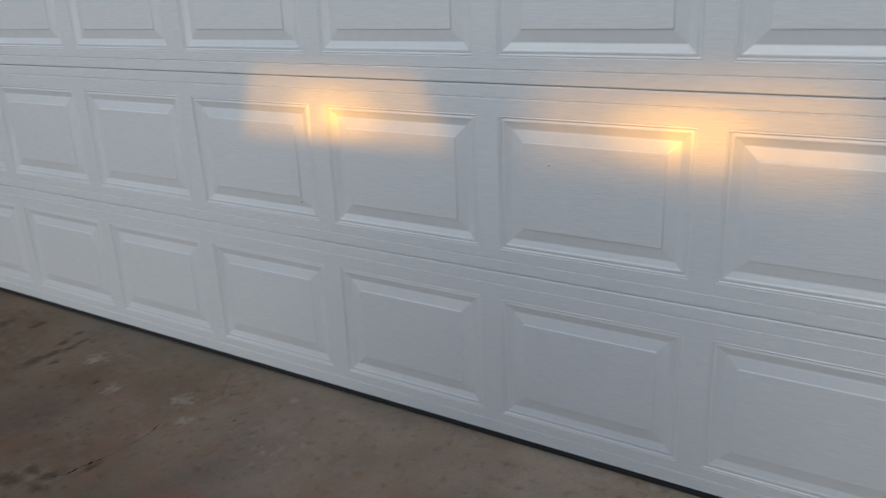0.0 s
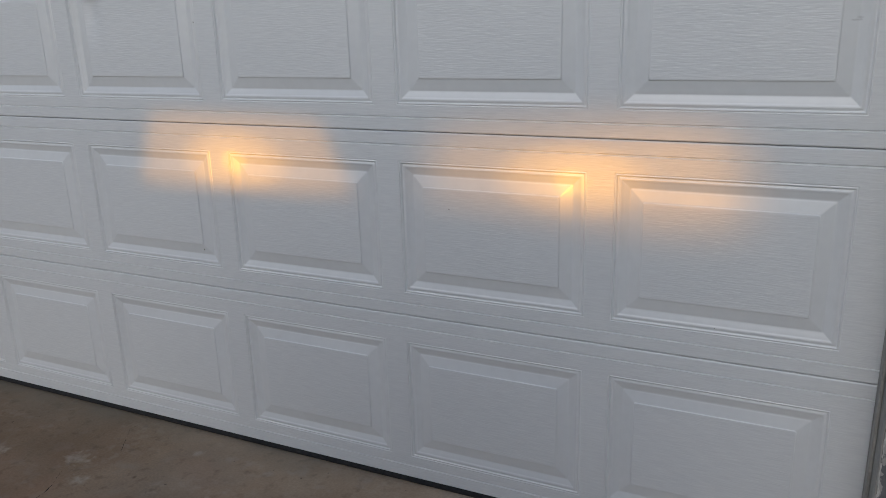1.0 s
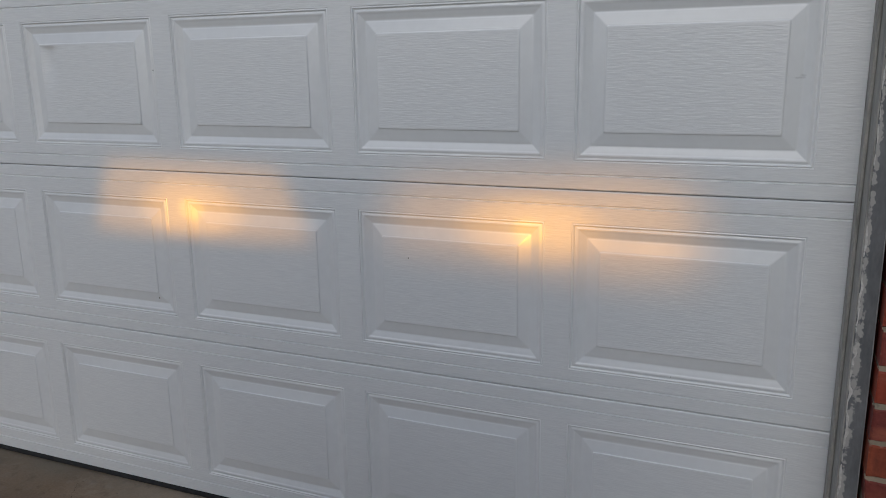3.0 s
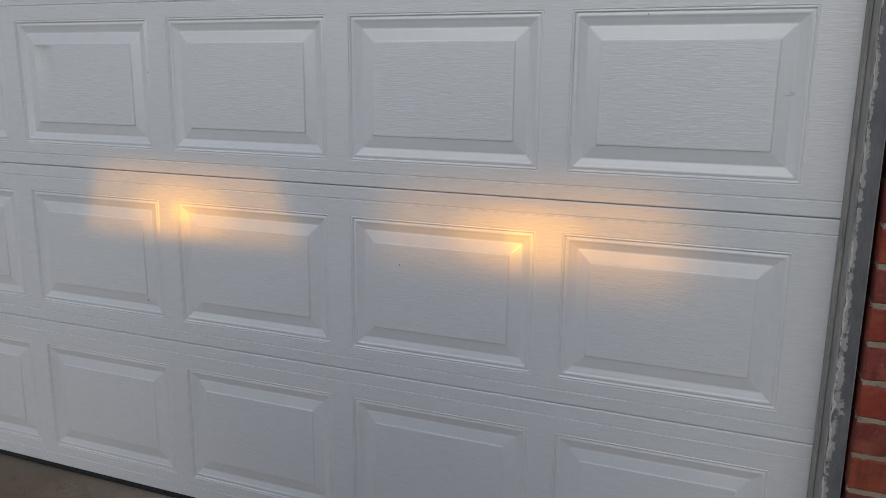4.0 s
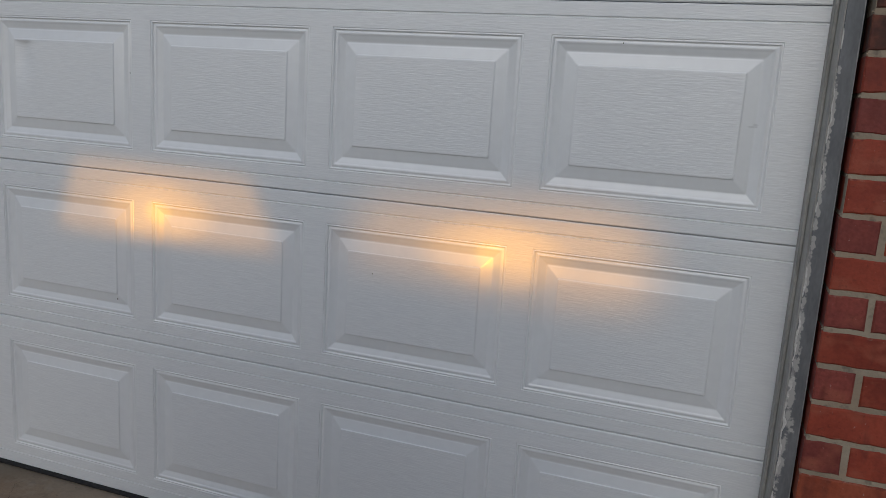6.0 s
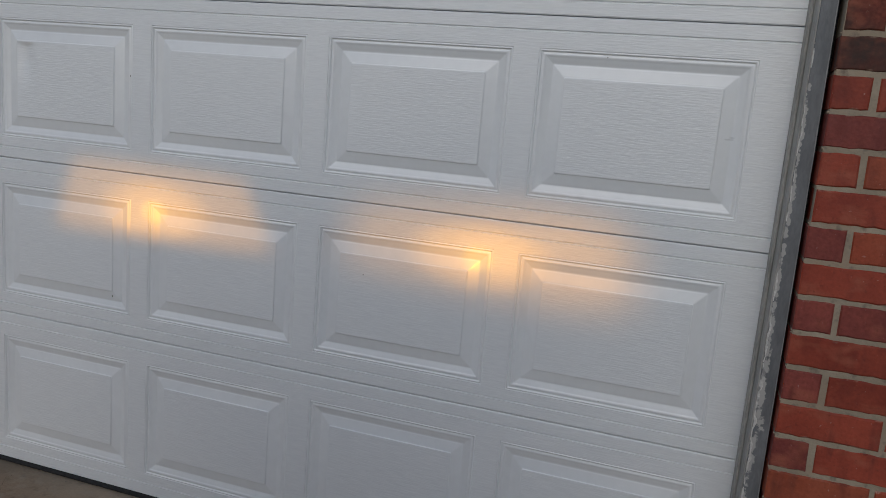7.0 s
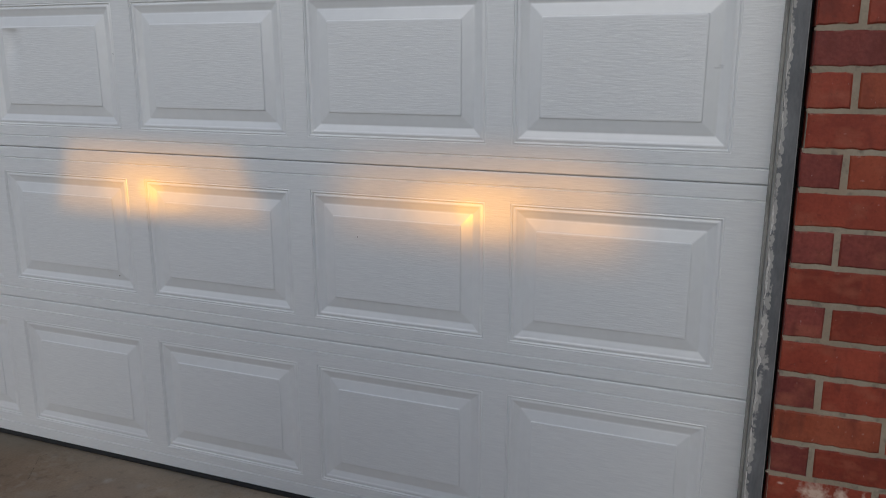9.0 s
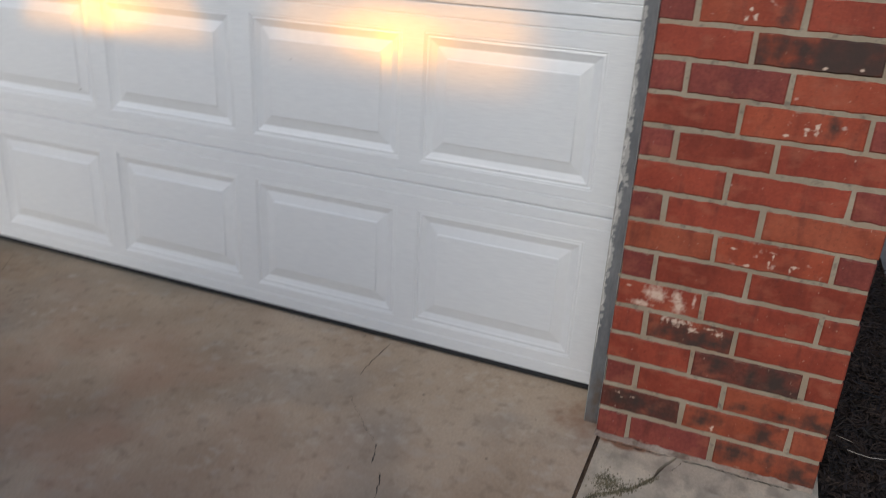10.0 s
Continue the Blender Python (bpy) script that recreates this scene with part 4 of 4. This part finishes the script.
CAR_TRIM = material("vehicle_trim", ((0.015, 0.015, 0.016), (0.03, 0.03, 0.03)), rough=0.6, scale=10, grain=120, bump=0.15)
CAR_GLASS = material("vehicle_glass", ((0.012, 0.014, 0.015), (0.02, 0.022, 0.023)), rough=0.3, scale=2, bump=0.0)
CHROME = material("vehicle_chrome", ((0.55, 0.55, 0.56), (0.62, 0.62, 0.62)), rough=0.5, scale=4, bump=0.0, metal=1.0)
TYRE = material("tyre_rubber", ((0.02, 0.02, 0.02), (0.035, 0.034, 0.033)), rough=0.85, scale=20, grain=140, bump=0.4)
CX, FRONT = -1.245, -2.20


def loft(name, rings, mat, parent, label=""):
    """A closed skin over rings of equal count."""
    bm = bmesh.new()
    vs = [[bm.verts.new(p) for p in r] for r in rings]
    n = len(vs[0])
    for a, b in zip(vs, vs[1:]):
        for i in range(n):
            j = (i + 1) % n
            bm.faces.new((a[i], a[j], b[j], b[i]))
    bm.faces.new(vs[0][::-1])
    bm.faces.new(vs[-1])
    bmesh.ops.recalc_face_normals(bm, faces=bm.faces[:])
    for f in bm.faces:
        f.smooth = True
    return part(name, bm, mat, parent, label)


def super_ring(y, half, z0, z1, power=4.0, count=28):
    ring = []
    for k in range(count):
        a = 2 * math.pi * k / count
        c, s = math.cos(a), math.sin(a)
        ring.append((CX + half * math.copysign(abs(c) ** (2 / power), c), y, (z0 + z1) / 2 + (z1 - z0) / 2 * math.copysign(abs(s) ** (2 / power), s)))
    return ring


def build_wheel(parent, x, y):
    bm = bmesh.new()
    prof = ((0.20, 0.10), (0.30, 0.125), (0.355, 0.115), (0.37, 0.08), (0.37, -0.08), (0.355, -0.115), (0.30, -0.125), (0.20, -0.10))
    rings = [[bm.verts.new((x + o, y + r * math.cos(k * math.pi / 16), 0.37 + r * math.sin(k * math.pi / 16))) for r, o in prof] for k in range(32)]
    for k in range(32):
        a, b = rings[k], rings[(k + 1) % 32]
        for i in range(8):
            bm.faces.new((a[i], a[(i + 1) % 8], b[(i + 1) % 8], b[i]))
    bmesh.ops.recalc_face_normals(bm, faces=bm.faces[:])
    wheel = part("wheel", bm, TYRE, parent, "black rubber tyre")
    bm = bmesh.new()
    bmesh.ops.create_cone(bm, cap_ends=True, segments=24, radius1=0.215, radius2=0.19, depth=0.17, matrix=Matrix.Translation((x, y, 0.37)) @ pose(0, 0, 0, 0, 90, 0))
    part("rim", bm, CHROME, wheel, "grey metal rim")


def build_headlamp(parent, lx):
    """A lamp box with a slit before its source, which shapes the beam."""
    f = (LENS_Y - LAMP_Y) / -LAMP_Y
    if lx < -1.2:
        patch = ((-2.19, 0.885), (-1.35, 0.893), (-1.455, 1.115), (-2.10, 1.125))
    else:
        patch = ((-1.16, 0.915), (-0.27, 0.868), (-0.30, 1.138), (-1.11, 1.105))
    slit = [(lx + (x - lx) * f, LAMP_Z + (z - LAMP_Z) * f) for x, z in patch]
    X0, X1, Z0, Z1, Y0 = lx - 0.15, lx + 0.15, LAMP_Z - 0.08, LAMP_Z + 0.08, LAMP_Y - 0.06
    bm = bmesh.new()
    for lo, hi in (((X0, Y0, Z0 - 0.004), (X1, LENS_Y, Z0)), ((X0, Y0, Z1), (X1, LENS_Y, Z1 + 0.004)),
                   ((X0 - 0.004, Y0, Z0), (X0, LENS_Y, Z1)), ((X1, Y0, Z0), (X1 + 0.004, LENS_Y, Z1)), ((X0, Y0 - 0.004, Z0), (X1, Y0, Z1))):
        box(bm, lo, hi)
    rim = [(X0, Z0), (X1, Z0), (X1, Z1), (X0, Z1)]
    sheets = [[[bm.verts.new((x, y, z)) for x, z in ring] for ring in (rim, slit)] for y in (LENS_Y, LENS_Y + 0.002)]
    for i in range(4):
        j = (i + 1) % 4
        for outer, inner in sheets:
            bm.faces.new((outer[i], outer[j], inner[j], inner[i]))
        for k in (0, 1):
            bm.faces.new((sheets[0][k][i], sheets[0][k][j], sheets[1][k][j], sheets[1][k][i]))
    lamp = part("headlamp", bm, CAR_TRIM, parent, "black headlamp box with a narrow slit")
    bm = bmesh.new()
    box(bm, (X0 - 0.02, LENS_Y - 0.02, Z0 - 0.02), (X1 + 0.02, LENS_Y - 0.004, Z0 - 0.004))
    box(bm, (X0 - 0.02, LENS_Y - 0.02, Z1 + 0.004), (X1 + 0.02, LENS_Y - 0.004, Z1 + 0.02))
    part("bezel", bm, CHROME, lamp, "chrome bezel")


def build_vehicle():
    car = tagged(empty("parked_vehicle", (CX, FRONT - 2.29, 0)), "dark parked vehicle with lit amber front lamps, facing the garage door", "vehicle")
    first = set(scene.collection.objects)
    loft("body", [super_ring(FRONT + 1.91 + y, h, z0, z1, p) for y, h, z0, z1, p in ((-1.91, 0.90, 0.40, 1.34, 8), (-1.96, 0.94, 0.36, 1.41, 8), (-2.3, 0.97, 0.32, 1.46, 9),
         (-3.1, 0.98, 0.30, 1.49, 9), (-5.9, 0.98, 0.30, 1.46, 9), (-6.4, 0.96, 0.36, 1.34, 7), (-6.48, 0.90, 0.42, 1.28, 7))], CAR_PAINT, car, "dark grey painted body")
    loft("cabin", [super_ring(FRONT + 1.91 + y, h, 1.34, z1 + 0.28, 7) for y, h, z1 in ((-2.95, 0.76, 1.22), (-3.45, 0.73, 1.80), (-3.8, 0.72, 1.86), (-5.2, 0.72, 1.86), (-5.6, 0.73, 1.76), (-6.2, 0.76, 1.20))],
         CAR_GLASS, car, "dark glazed cabin")
    loft("roof", [super_ring(FRONT + 1.91 + y, h, z1 + 0.23, z1 + 0.28, 3) for y, h, z1 in ((-3.5, 0.64, 1.84), (-3.8, 0.69, 1.885), (-5.2, 0.69, 1.885), (-5.55, 0.64, 1.82))], CAR_PAINT, car)
    bm = bmesh.new()
    box(bm, (CX - 0.92, FRONT - 0.01, 0.42), (CX + 0.92, FRONT + 0.17, 0.66))
    bmesh.ops.bevel(bm, geom=bm.edges[:], offset=0.05, segments=3, affect="EDGES", profile=0.5)
    part("bumper", bm, CAR_TRIM, car, "black front bumper")
    grille = box_part("grille", (CX - 0.36, FRONT - 0.01, 0.72), (CX + 0.36, FRONT + 0.13, 1.0), CAR_TRIM, car, "black grille", bevel=0.02)
    for k in range(4):
        box_part("slat", (CX - 0.35, FRONT + 0.131, 0.755 + 0.06 * k), (CX + 0.35, FRONT + 0.145, 0.775 + 0.06 * k), CHROME, grille, "chrome grille slat", bevel=0.004)
    for lx, _, _ in LAMPS:
        build_headlamp(car, lx)
    for x in (CX - 0.85, CX + 0.85):
        for y in (-0.84, -3.69):
            build_wheel(car, x, FRONT + y)
    inv = Matrix.Translation((-CX, 2.29 - FRONT, 0))
    for ob in set(scene.collection.objects) - first:
        if ob.parent == car:
            ob.matrix_parent_inverse = inv
    return car


build_vehicle()
